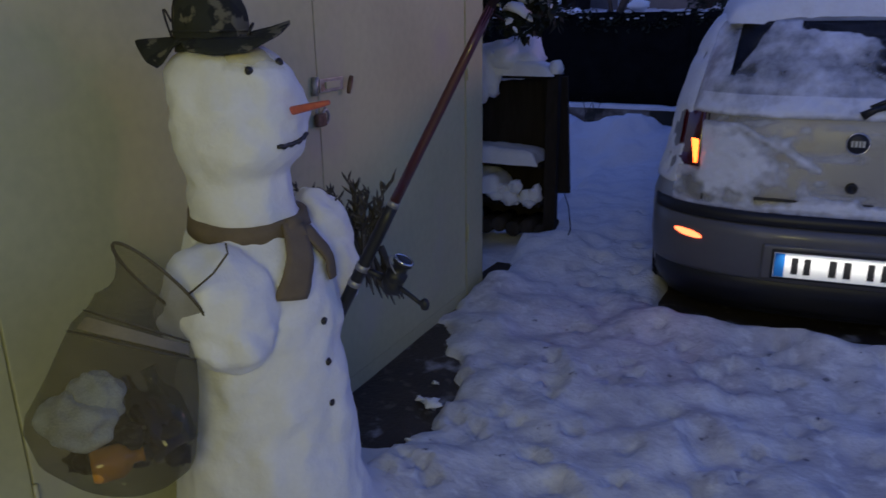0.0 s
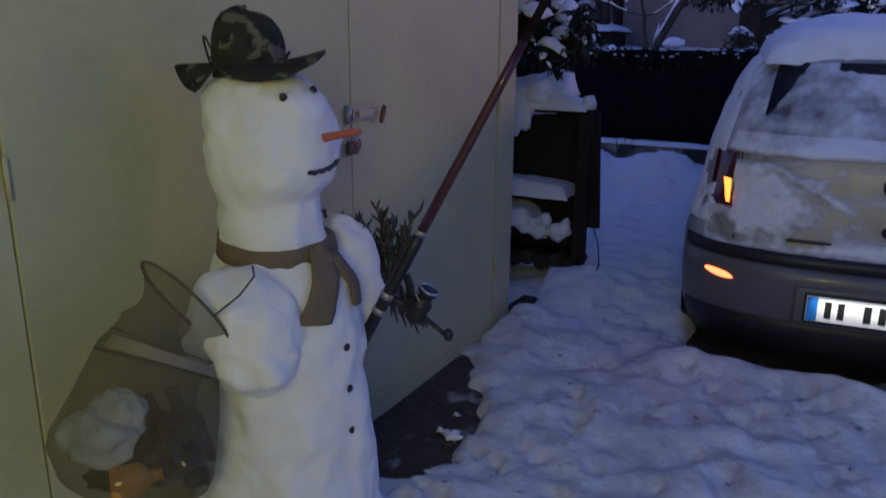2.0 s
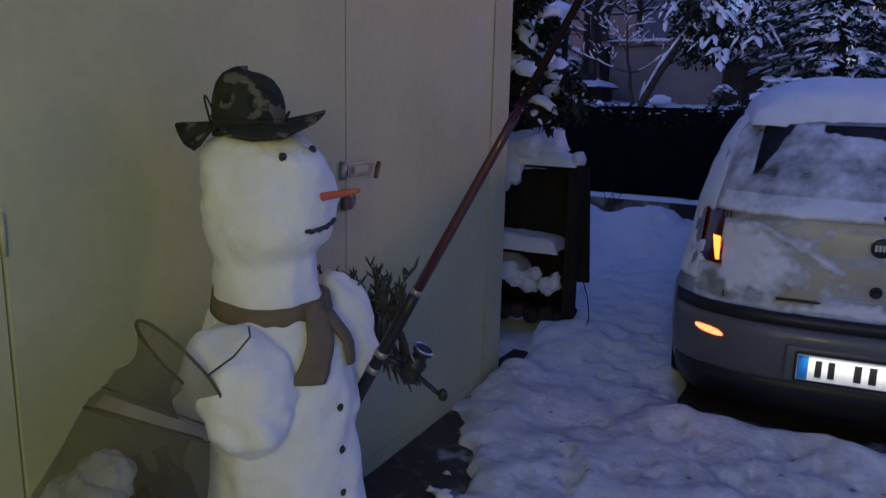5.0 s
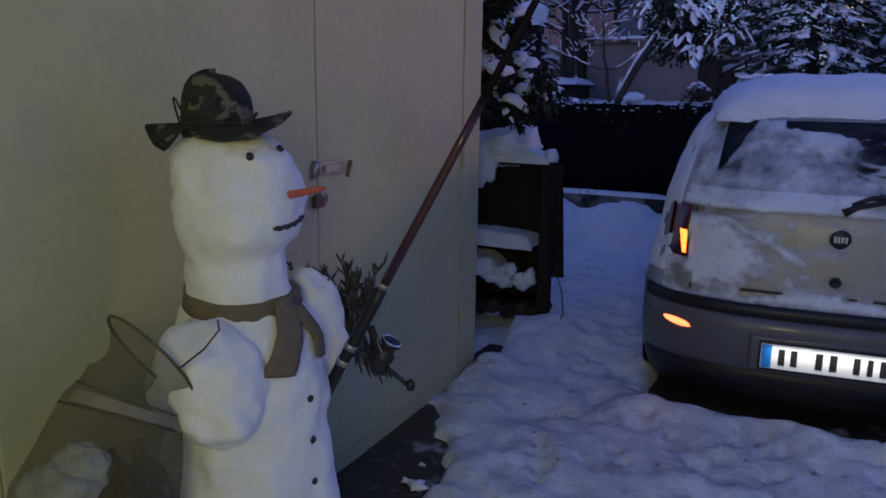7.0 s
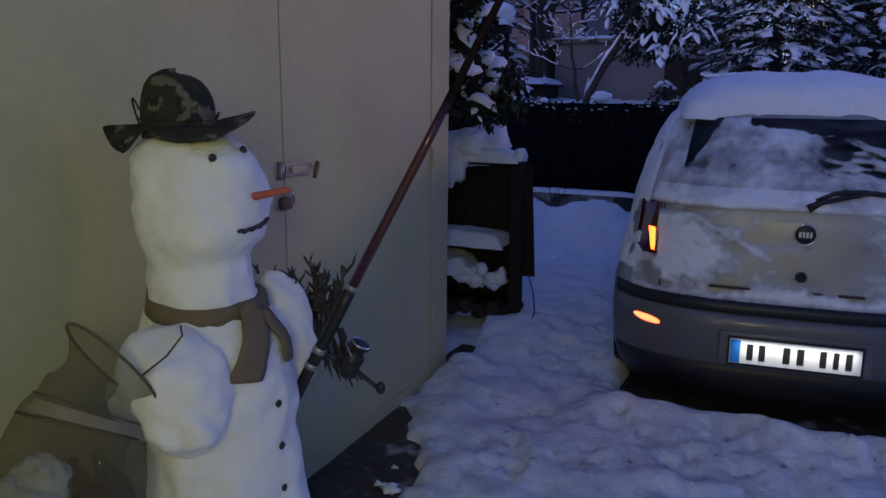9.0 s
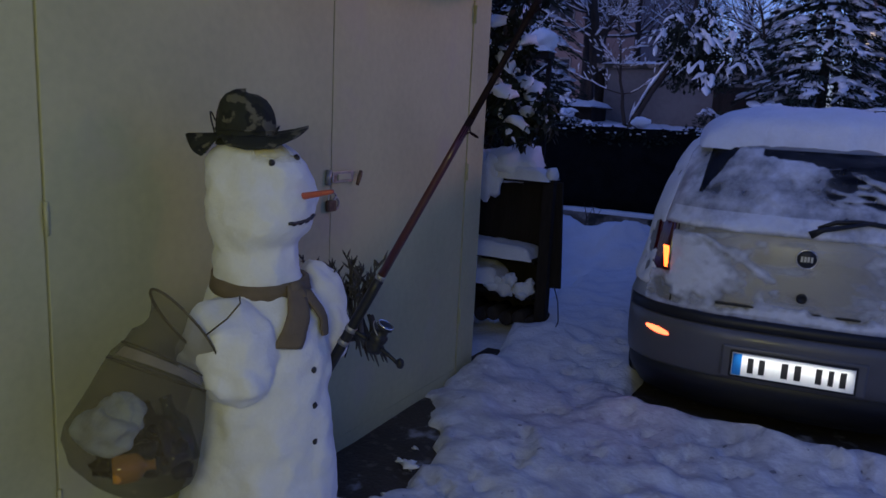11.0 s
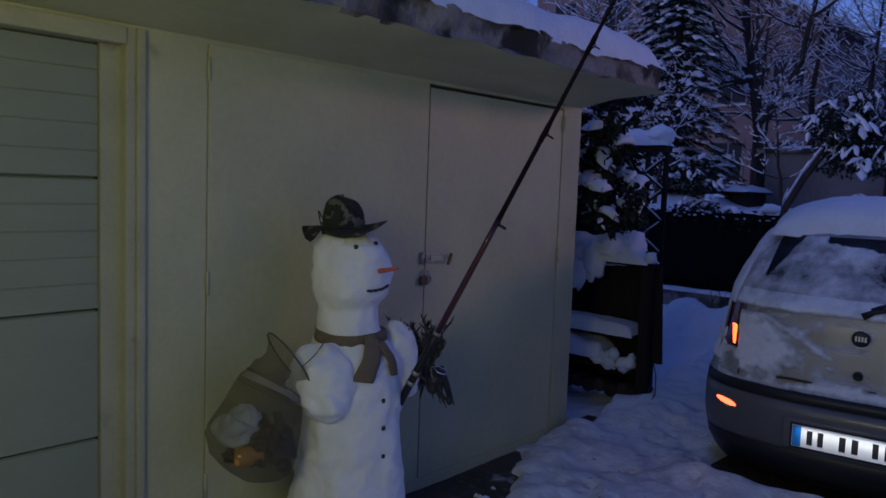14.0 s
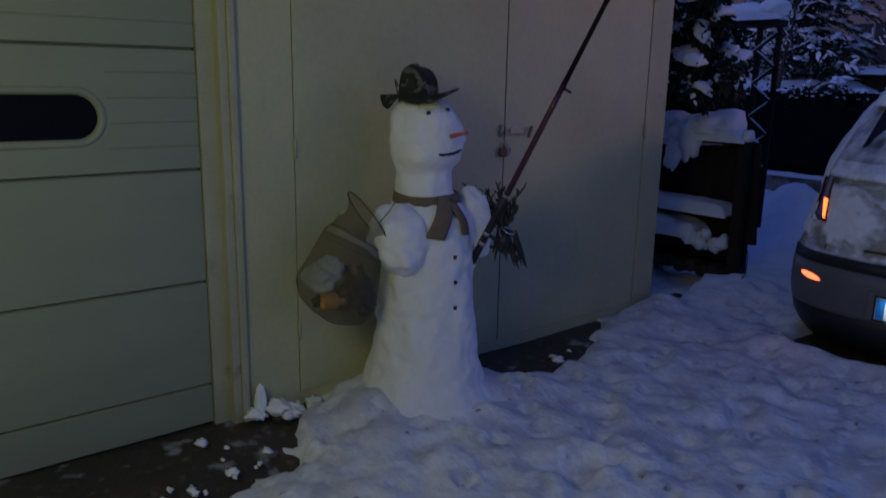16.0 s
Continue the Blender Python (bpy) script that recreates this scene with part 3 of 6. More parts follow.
# wheel arches: leave out the faces there
keep_f = []
for q in s.f:
    c = sum((Vector(s.v[i]) for i in q), Vector()) / len(q)
    if abs(c.x) > 0.6 and any((c.y - wy) ** 2 + (c.z - 0.29) ** 2 < 0.33**2 for wy in (0.72, 3.15)):
        continue
    keep_f.append(q)
s.f, s.m = keep_f, [0] * len(keep_f)
for i, q in enumerate(s.f):
    c = sum((Vector(s.v[j]) for j in q), Vector()) / len(q)
    s.m[i] = 1 if c.z < 0.25 else 0
body = part("body", s, [PAINT, BLACK], car)


def rear_patch(x0, x1, z0, z1, off, nx=12, nz=6, skew=0.0, edge=True, rim=0.012):
    """A sheet that follows the rear face, off metres proud, with its edge turned in."""
    rows = []
    for i in range(nz + 1):
        row = []
        for j in range(nx + 1):
            z = z0 + (z1 - z0) * i / nz
            x = x0 + (x1 - x0) * j / nx + skew * (z - z0)
            o = off
            if edge and (i in (0, nz) or j in (0, nx)):
                o = off - rim
            row.append((x, rear_y(x, z, o), z))
        rows.append(row)
    return Shape().grid(rows)


# bumper skin, seam, black diffuser
s = Shape()
rows = []
for z, o in ((0.288, 0.004), (0.296, 0.018), (0.31, 0.026), (0.38, 0.03), (0.49, 0.028), (0.535, 0.022), (0.545, 0.004)):
    rows.append([(x, rear_y(x, z, o), z) for x in [0.798 * math.sin(math.pi / 2 * j / 22) for j in range(-22, 23)]])
s.grid(rows)
bumper = part("bumper", s, GREY_BUMPER, car, "grey plastic rear bumper")
s = Shape()
s.grid([[(x, rear_y(x, z, o), z) for x in [0.795 * math.sin(math.pi / 2 * j / 20) for j in range(-20, 21)]] for z, o in ((0.546, 0.006), (0.55, 0.013), (0.596, 0.013), (0.602, 0.004))])
part("trim_strip", s, BLACK, bumper, "black bumper trim strip")
s = Shape()
s.grid([[(x, rear_y(x, z, o), z) for x in [0.78 * math.sin(math.pi / 2 * j / 20) for j in range(-20, 21)]] for z, o in ((0.105, -0.02), (0.12, 0.006), (0.16, 0.01), (0.22, 0.014), (0.288, 0.016), (0.296, 0.004))])
part("lower_valance", s, BLACK, bumper, "black lower valance")
# tailgate seam
for sx in (-1, 1):
    s = Shape().tube([(sx * 0.585, rear_y(0.585, z, 0.001), z) for z in [0.62 + 0.04 * k for k in range(12)]], 0.0035, 6)
    part("tailgate_seam", s, BLACK, car)
# rear window, wiper
s = rear_patch(-0.60, 0.60, 1.06, 1.385, 0.006, 20, 10, edge=True, rim=0.01)
for i, (x, y, z) in enumerate(s.v):
    k = 1 - 0.12 * (z - 1.06) / 0.325
    s.v[i] = (x * k, rear_y(x * k, z, 0.006), z)
glass = part("rear_window", s, CARGLASS, car, "dark rear window under frozen snow")
s = Shape().tube([(0.03, rear_y(0.03, 1.06, 0.035), 1.055), (0.1, rear_y(0.1, 1.08, 0.035), 1.085), (0.2, rear_y(0.2, 1.085, 0.035), 1.095), (0.42, rear_y(0.4, 1.07, 0.035), 1.075)], [0.008, 0.011, 0.011, 0.012], 8)
part("wiper_blade", s, BLACK, car, "black rear wiper")
s = Shape().tube([(0.0, rear_y(0, 1.03, 0.03), 1.02), (0.05, rear_y(0, 1.05, 0.045), 1.05), (0.26, rear_y(0.2, 1.09, 0.045), 1.098)], [0.02, 0.012, 0.008], 8)
part("wiper_arm", s, BLACK, car)
# tail lamps
for sx in (-1, 1):
    s = Shape()
    rows = []
    for i in range(17):
        # the cluster climbs the pillar and narrows
        z = 0.75 + 0.56 * i / 16
        inner, outer = mix([(0.75, 0.603), (1.0, 0.595), (1.31, 0.55)], z), mix([(0.75, 0.722), (1.0, 0.696), (1.31, 0.595)], z)
        cx, hw = (inner + outer) / 2, (outer - inner) / 2
        row = []
        for j in range(9):
            x = sx * (cx + hw * (j - 4) / 4)
            o = 0.016 if (0 < i < 16 and 0 < j < 8) else -0.006
            row.append((x, rear_y(x, z, o), z))
        rows.append(row)
    s.grid(rows)
    tail = part("tail_lamp", s, LENS_RED, car, "tall dark red tail lamp cluster")
    s = Shape()
    rows = []
    for i in range(9):
        z = 0.777 + 0.111 * i / 8
        row = []
        for j in range(7):
            x = sx * (0.616 + (0.020 + 0.021 * i / 8) * j / 6)
            o = 0.022 if (0 < i < 8 and 0 < j < 6) else 0.012
            row.append((x, rear_y(x, z, o), z))
        rows.append(row)
    s.grid(rows)
    part("lit_lens", s, LENS_LIT, tail, "glowing orange-red lamp segment")
    s = Shape()
    rows = []
    for i in range(7):
        t = math.pi * i / 6
        rows.append([(sx * (0.63 + 0.062 * -math.cos(math.pi * j / 12)), 0, 0.468 + 0.010 * (j - 6) / 6 + 0.017 * math.sin(math.pi * j / 12) * -math.cos(t)) for j in range(13)])
    rows = [[(x, rear_y(x, z, 0.033 if 0 < i < 6 else 0.026), z) for x, _, z in r] for i, r in enumerate(rows)]
    s.grid(rows)
    part("fog_lamp", s, FOG_LIT, bumper, "glowing reflector lamp in the bumper")
# plate in its recess
tilt = pose(-0.004, -0.052, 0.390, 0, 0, 0)
s = Shape().box((-0.31, 0.004, -0.075), (0.31, 0.03, 0.085), bevel=0.012)
part("plate_recess", s, GREY_BUMPER, bumper, at=tilt)
s = Shape().box((-0.27, -0.004, -0.066), (0.27, 0.004, 0.066), bevel=0.003)
holder = part("plate_holder", s, BLACK, car, "black plate holder", at=tilt)
s = Shape().box((-0.26, -0.007, -0.055), (0.26, -0.001, 0.055), bevel=0.002)
plate = part("number_plate", s, PLATE, holder, "white number plate, its marks reduced to bars", smooth=False)
s = Shape().box((-0.257, -0.0085, -0.052), (-0.217, -0.0065, 0.052))
part("blue_band", s, PLATE_BLUE, holder, "blue band", smooth=False)
for k, (bx, bw) in enumerate(((-0.177, 0.04), (-0.128, 0.04), (-0.03, 0.044), (0.025, 0.044), (0.113, 0.04), (0.163, 0.034), (0.212, 0.04))):
    s = Shape().box((bx - bw * 0.32, -0.0085, -0.036), (bx + bw * 0.32, -0.0065, 0.036))
    part("bar", s, INK, holder, smooth=False)
# badge, lock
s = Shape().lathe([(0.0, 0.012), (0.036, 0.012), (0.04, 0.008), (0.04, 0.0)], 32, pose(0, rear_y(0, 0.91, 0.002), 0.91, 90))
badge = part("badge", s, BLACK, car, "round black badge with a chrome ring")
s = Shape()
for a in range(1):
    s.tube([(0.043 * math.cos(t), rear_y(0, 0.91, 0.01), 0.91 + 0.043 * math.sin(t)) for t in [2 * math.pi * j / 32 for j in range(33)]], 0.0032, 8)
part("badge_ring", s, CHROME, badge, "chrome ring")
s = Shape()
for k in range(4):
    s.box((-0.026 + 0.014 * k, rear_y(0, 0.91, 0.018), 0.897), (-0.016 + 0.014 * k, rear_y(0, 0.91, 0.012), 0.923))
part("badge_bars", s, CHROME, badge, smooth=False)
s = Shape().lathe([(0.0, 0.006), (0.012, 0.006), (0.013, 0.012), (0.022, 0.012), (0.024, 0.0)], 20, pose(0.0, rear_y(0, 0.725, 0.002), 0.725, 90))
part("boot_lock", s, BLACK, car, "round black boot lock")
for a, b in ((-0.37, -0.16), (0.03, 0.09), (0.15, 0.25)):
    s = Shape().box((a, rear_y(0, 0.66, 0.012), 0.653), (b, rear_y(0, 0.66, -0.01), 0.662))
    part("tailgate_gap", s, BLACK, car, smooth=False)
# side windows
for sx in (-1, 1):
    for y0, y1 in ((0.66, 1.5), (1.58, 2.25)):
        s = Shape()
        rows = []
        for i in range(7):
            z = 1.02 + 0.34 * i / 6
            w = mix(WIDE, z) + 0.004
            a = max(y0 + 0.3 * (z - 1.02), mix(REAR, z) + mix(ARC, z))
            b = y1 if y1 < 2 else y1 - 0.9 * (z - 1.02)
            rows.append([(sx * w, a + (b - a) * j / 6, z) for j in range(7)])
        s.grid(rows)
        part("side_window", s, CARGLASS, car, "dark side window")
# wheels
for sx in (-1, 1):
    for wy in (0.72, 3.15):
        m = pose(sx * 0.72, wy, 0.29, 0, 90, 0)
        s = Shape().lathe([(0.17, -0.085), (0.26, -0.09), (0.285, -0.07), (0.29, 0.0), (0.285, 0.07), (0.26, 0.09), (0.17, 0.085)], 32, m)
        wheel = part("wheel", s, RUBBER, car, "black tyre")
        s = Shape().lathe([(0.0, 0.05 * sx), (0.09, 0.055 * sx), (0.165, 0.06 * sx), (0.175, 0.085 * sx), (0.175, -0.08 * sx)], 32, m)
        part("rim", s, STEEL, wheel, "dull steel rim")
s = Shape().box((-0.66, 0.3, 0.11), (0.66, 3.5, 0.2))
part("underbody", s, BLACK, car, smooth=False)


def dusting(name, x0, x1, z0, z1, keep, thick, label, nx=150, nz=90, lift=0.004, taper=0.0):
    """Snow that clings to the rear face, where keep(x, z) is above 0."""
    rows, cover = [], []
    for i in range(nz + 1):
        row = []
        for j in range(nx + 1):
            x, z = x0 + (x1 - x0) * j / nx, z0 + (z1 - z0) * i / nz
            k = keep(x, z)
            e = min(x - x0, x1 - x, z - z0, z1 - z) / 0.015
            t = min(k, e * 0.5, 1.0)
            lump = 0.5 + 0.5 * noise.noise((x * 9, z * 9, 2.2)) + 0.25 * noise.noise((x * 30, z * 30, 8))
            o = thick * min(1.0, 1.6 * max(0, t + 0.25)) * (0.15 + 0.9 * lump)
            cover.append(t)
            x *= 1 - taper * (z - z0) / (z1 - z0)
            row.append((x, rear_y(x, z, o + lift), z))
        rows.append(row)
    ob = part(name, Shape().grid(rows), CAR_SNOW, car, label)
    ob.data.attributes.new("cover", "FLOAT", "POINT").data.foreach_set("value", cover)
    return tagged(ob, kind="stuff")


def on_glass(x, z):
    q = noise.noise((x * 3.2, z * 4.5, 1.0)) + 0.5 * noise.noise((x * 9, z * 11, 3.0)) + 0.3 * noise.noise((x * 23, z * 27, 4.0))
    ramp = lambda v: max(0.0, min(1.0, v))
    base = 0.34 + 0.5 * q
    # bare glass: a strip under the roof snow, a sliver by the pillar, streaks beside the wiper
    low = 1.352 - 0.10 * (x + 0.25) + 0.012 * noise.noise((x * 9, 0, 9)) + 0.006 * noise.noise((x * 31, 0, 9))
    base -= 2.6 * ramp((z - low) / 0.012) * ramp((x + 0.27 + 0.02 * q) / 0.03)
    edge = -0.505 + 0.5 * (z - 1.164) + 0.02 * q
    base -= 2.6 * ramp((edge - x) / 0.02) * ramp((x + 0.54) / 0.015) * ramp((z - 1.155) / 0.02)
    streak = noise.noise((x * 4, (z + 0.25 * x) * 34, 6.0)) + 0.6 * noise.noise((x * 11, z * 40, 2.0))
    base -= 1.9 * ramp((x - 0.05) / 0.1) * ramp((z - 1.14) / 0.03) * ramp(0.35 + 1.6 * streak)
    if z < 1.09:
        base = 0.75 + 0.5 * q
    return base


s = rear_patch(-0.585, 0.585, 1.065, 1.38, 0.0105, 24, 12, edge=True, rim=0.006)
for i, (x, y, z) in enumerate(s.v):
    k = 1 - 0.11 * (z - 1.06) / 0.325
    s.v[i] = (x * k, rear_y(x * k, z, 0.0105 if abs(x) < 0.57 else 0.004), z)
bn = FROST.node_tree
mr = bn.nodes.new("ShaderNodeMapRange")
mr.inputs["From Min"].default_value, mr.inputs["From Max"].default_value = 0.38, 0.66
mr.inputs["To Min"].default_value, mr.inputs["To Max"].default_value = 0.0, 0.09
fn = bn.nodes.new("ShaderNodeTexNoise")
fn.inputs["Scale"].default_value, fn.inputs["Detail"].default_value = 6, 6
bn.links.new(fn.outputs["Fac"], mr.inputs["Value"])
bn.links.new(mr.outputs[0], bn.nodes["Principled BSDF"].inputs["Alpha"])
part("window_frost", s, FROST, car, "thin frost on the window")


DUSTED = material("thin_snow_dust", (0.7, 0.72, 0.76), 0.7, vary=0.2, scale=9, fine=70, bump=0.3, depth=0.004)
bn = DUSTED.node_tree
mr = bn.nodes.new("ShaderNodeMapRange")
mr.inputs["From Min"].default_value, mr.inputs["From Max"].default_value = 0.47, 0.68
mr.inputs["To Min"].default_value, mr.inputs["To Max"].default_value = 0.0, 0.6
fn = bn.nodes.new("ShaderNodeTexNoise")
fn.inputs["Scale"].default_value, fn.inputs["Detail"].default_value = 4.5, 8
bn.links.new(fn.outputs["Fac"], mr.inputs["Value"])
bn.links.new(mr.outputs[0], bn.nodes["Principled BSDF"].inputs["Alpha"])
part("tailgate_frost", rear_patch(-0.58, 0.58, 0.62, 1.03, 0.003, 24, 10, edge=False), DUSTED, car, "thin blown snow on the tailgate")


def on_gate(x, z):
    q = noise.noise((x * 3.0, z * 4.0, 11.0)) + 0.55 * noise.noise((x * 10, z * 10, 13.0))
    lampside = max(0.0, min(1.0, (abs(x) - 0.59 - 0.02 * q) / 0.02)) * max(0.0, min(1.0, (z - 0.75 + 0.04 * q) / 0.03))
    low = (0.665 - z) / 0.05
    left = 0.3 + (-0.30 - x) / 0.22 - max(0.0, z - 0.86) / 0.12
    streak = 0.75 - abs(z - 0.97 + 0.52 * (x + 0.47)) / 0.045 - max(0.0, x + 0.16) / 0.05
    right = (x - 0.25) / 0.4 - abs(z - 0.76) / 0.12
    return max(low, min(left, 0.6), streak, right, -0.6) + 1.2 * q + 0.5 * noise.noise((x * 24, z * 28, 5.0)) - 0.1 - 2.0 * lampside


dusting("window_snow", -0.66, 0.66, 1.0, 1.39, on_glass, 0.03, "frozen snow sliding down the window", 170, lift=0.011, taper=0.12)
dusting("tailgate_snow", -0.72, 0.72, 0.60, 0.97, on_gate, 0.022, "patchy snow clinging to the tailgate", 190, 80)


def pillar_snow(x, z):
    q = noise.noise((x * 6, z * 5, 31.0)) + 0.5 * noise.noise((x * 17, z * 14, 33.0))
    return 0.3 + 1.0 * q + 0.5 * max(0.0, min(1.0, (z - 1.05) / 0.1))


# snow on the roof, thick and overhanging
s = Shape()
rows = []
NU, NV = 60, 84
for i in range(NU + 1):
    row = []
    for j in range(NV + 1):
        u, v = -1 + 2 * i / NU, j / NV
        y = 0.45 + 1.70 * v
        w = 0.585 - 0.05 * abs(2 * v - 1) ** 4
        x = u * w
        r = max(abs(u), abs(2 * v - 1))
        round_off = max(0.0, 1 - abs(u) ** 5) ** 0.5 * max(0.0, 1 - abs(2 * v - 1) ** 8) ** 0.5
        z0 = 1.405 + 0.05 * (1 - abs(u) ** 3) - 0.03 * abs(2 * v - 1) ** 6
        z = z0 + 0.15 * round_off * (1 + 0.12 * noise.noise((x * 4, y * 4, 5))) + 0.006 * noise.noise((x * 15, y * 15, 5))
        ov = 0.02 * noise.noise((x * 7, 0, 4)) + 0.012 * noise.noise((x * 18, 2, 4))
        row.append((x, y + ((ov - 0.03) if j < 4 else 0), z - ((0.05 + 0.035 * noise.noise((x * 6, 3, 3)) + 0.03 * math.exp(-(((x + 0.27) / 0.06) ** 2))) * (1 - j / 4) * (1 - abs(u) ** 3) if j < 4 else 0)))
    rows.append(row)
s.grid(rows)
part("roof_snow", s, SNOW, car, "deep smooth snow on the roof")
# snow along the left flank and pillars
for sx in (-1, 1):
    s = Shape()
    rows = []
    for i in range(61):
        z = 0.66 + 0.78 * i / 60
        row = []
        for j in range(25):
            y = 0.0 + 0.42 * j / 24
            w = mix(WIDE, z)
            yr = mix(REAR, z) + mix(ARC, z) * 0.42 + y
            d = mix(ARC, z)
            q = min(1.0, max(0.0, (mix(REAR, z) + d - yr) / d))
            x = w * (1 - q * q) ** (1 / BOW) if q > 0 else w
            k = pillar_snow(y, z) + (0.4 if z > 1.25 else 0)
            e = min(j, 24 - j, i, 60 - i) / 3
            t = min(k, e)
            o = 0.022 * max(0, t) ** 0.5 if t > 0 else -0.01
            row.append((sx * (x + o), yr, z))
        rows.append(row)
    s.grid(rows)
    part("flank_snow", s, SNOW, car, "snow crust along the flank")
# the lamp that lights the plate
pl = lamp("plate_lamp", "AREA", car.matrix_basis @ look((0, -0.098, 0.465), (0, -0.057, 0.388)), 0.17, (1.0, 0.97, 0.88), 0.05)
pl.data.shape, pl.data.size, pl.data.size_y = "RECTANGLE", 0.48, 0.012
pl.data.spread = radians(65)

# ---------------------------------------------------------------- snowman
HAT_MAT = material("camouflage_cloth", (0.024, 0.026, 0.018), 0.9, vary=0.15, scale=30, fine=300, bump=0.3, depth=0.002, spots=[((0.012, 0.013, 0.012), 16, 0.5, 0.54), ((0.13, 0.12, 0.085), 19, 0.545, 0.585)])
SCARF = material("brown_felt", (0.17, 0.13, 0.085), 0.95, vary=0.12, scale=15, fine=220, bump=0.4, depth=0.003)
CARROT = material("carrot", (0.5, 0.115, 0.075), 0.6, vary=0.15, scale=30, fine=150, bump=0.3, depth=0.002, stretch=(4, 1, 1))
COAL = material("dark_stone", (0.02, 0.018, 0.018), 0.4, vary=0.3, scale=60, fine=200, bump=0.4, depth=0.002)
AX, AY = -1.09, 1.02


def snow_radius(z):
    """Radius of the snow figure at a height."""
    return mix([(-0.14, 0.62), (-0.10, 0.46), (-0.05, 0.335), (0.0, 0.278), (0.06, 0.255), (0.16, 0.237), (0.30, 0.222), (0.44, 0.212), (0.58, 0.206), (0.70, 0.195), (0.78, 0.176), (0.82, 0.152), (0.85, 0.134), (0.88, 0.126), (0.92, 0.123), (0.96, 0.121), (0.975, 0.127), (1.0, 0.139), (1.045, 0.152), (1.10, 0.160), (1.155, 0.156), (1.20, 0.145), (1.235, 0.122), (1.26, 0.088), (1.28, 0.05), (1.295, 0.02), (1.30, 0.0)], z)


def figure_point(a, z, out=0.0):
    r = snow_radius(z)
    # the face is drawn a little forward, the shoulders are broad
    c = Vector((r * math.cos(a), r * math.sin(a), z))
    n = 0.020 * noise.noise(c * 6) + 0.014 * noise.noise(c * 13) + 0.006 * noise.noise(c * 27) + 0.002 * noise.noise(c * 55)
    k = r + n * (1 if r > 0.02 else 0) + out
    # the neck and the crown sit a little back, the face comes forward
    lean = mix([(0.8, 0.0), (0.9, -0.010), (0.965, -0.010), (1.0, 0.0), (1.1, 0.002), (1.2, -0.012), (1.3, -0.03)], z)
    return Vector((AX + 0.739 * lean + k * math.cos(a), AY + 0.674 * lean + k * math.sin(a), z))


s = Shape()
rows = []
levels = list(np.linspace(-0.14, 1.30, 130))
for z in levels:
    rows.append([figure_point(2 * math.pi * j / 96, float(z)) for j in range(96)])
s.grid(rows, 0, True)
s.f.append(tuple(reversed(range(96))))
s.m.append(0)
# arms: rounded stumps of snow
def arm(c, r, seed, m=None):
    s.blob(c, r, 20, 0.16, 2.2, seed, 0, m)
arm((-1.045, 0.84, 0.70), (0.135, 0.13, 0.14), 3.0)
arm((-1.01, 0.825, 0.64), (0.11, 0.10, 0.10), 5.0)
arm((-1.06, 1.245, 0.735), (0.105, 0.085, 0.145), 8.0)
arm((-1.02, 1.235, 0.66), (0.09, 0.075, 0.11), 9.0)
snowman = part("snowman", s, PACKED)
mod = snowman.modifiers.new("pack", "REMESH")
mod.mode, mod.voxel_size, mod.use_smooth_shade = "VOXEL", 0.007, True
fused = bpy.data.meshes.new_from_object(snowman.evaluated_get(bpy.context.evaluated_depsgraph_get()))
snowman.modifiers.clear()
snowman.data = fused
tagged(snowman, "hand-packed white snowman with stubby arms standing by the door", "snowman")

# eyes, buttons, mouth, nose
for k, (a, z) in enumerate(((-0.55, 1.21), (0.13, 1.222))):
    p = figure_point(a, z, 0.002)
    s = Shape().blob((0, 0, 0), (0.008, 0.0105, 0.0095), 8, 0.3, 3, k)
    tagged(part("eye_stone", s, COAL, at=Matrix.Translation(p)), "small black stone pressed in as an eye", "stone eye", "stones in the snowman's face")
for k, z in enumerate((0.613, 0.505, 0.393)):
    p = figure_point(-0.02, z, 0.002)
    s = Shape().blob((0, 0, 0), (0.007, 0.0095, 0.0095), 8, 0.3, 3, k + 4)
    tagged(part("button_stone", s, COAL, at=Matrix.Translation(p)), "small dark stone pressed in as a coat button", "stone button", "snowman's buttons")
s = Shape()
pts = []
for i in range(15):
    u = i / 14
    pts.append(figure_point(-0.37 + 0.82 * u, 1.042 + 0.014 * u + 0.0018 * math.sin(i * 2.1) - 0.006 * math.sin(math.pi * u), 0.002))
s.tube(pts, [0.004] + [0.0055 + 0.001 * math.sin(i * 1.9) for i in range(13)] + [0.004], 8)
tagged(part("mouth_twig", s, COAL), "dark crooked twig forming the snowman's mouth", "twig mouth")
s = Shape()
b0, b1 = Vector((-0.965, 1.02, 1.110)), Vector((-0.84, 1.028, 1.138))
s.tube([b0 + (b1 - b0) * t for t in (0, 0.15, 0.5, 0.85, 1.0)], [0.010, 0.0105, 0.009, 0.007, 0.005], 12)
tagged(part("carrot", s, CARROT), "short orange carrot stuck in as the nose", "carrot nose")

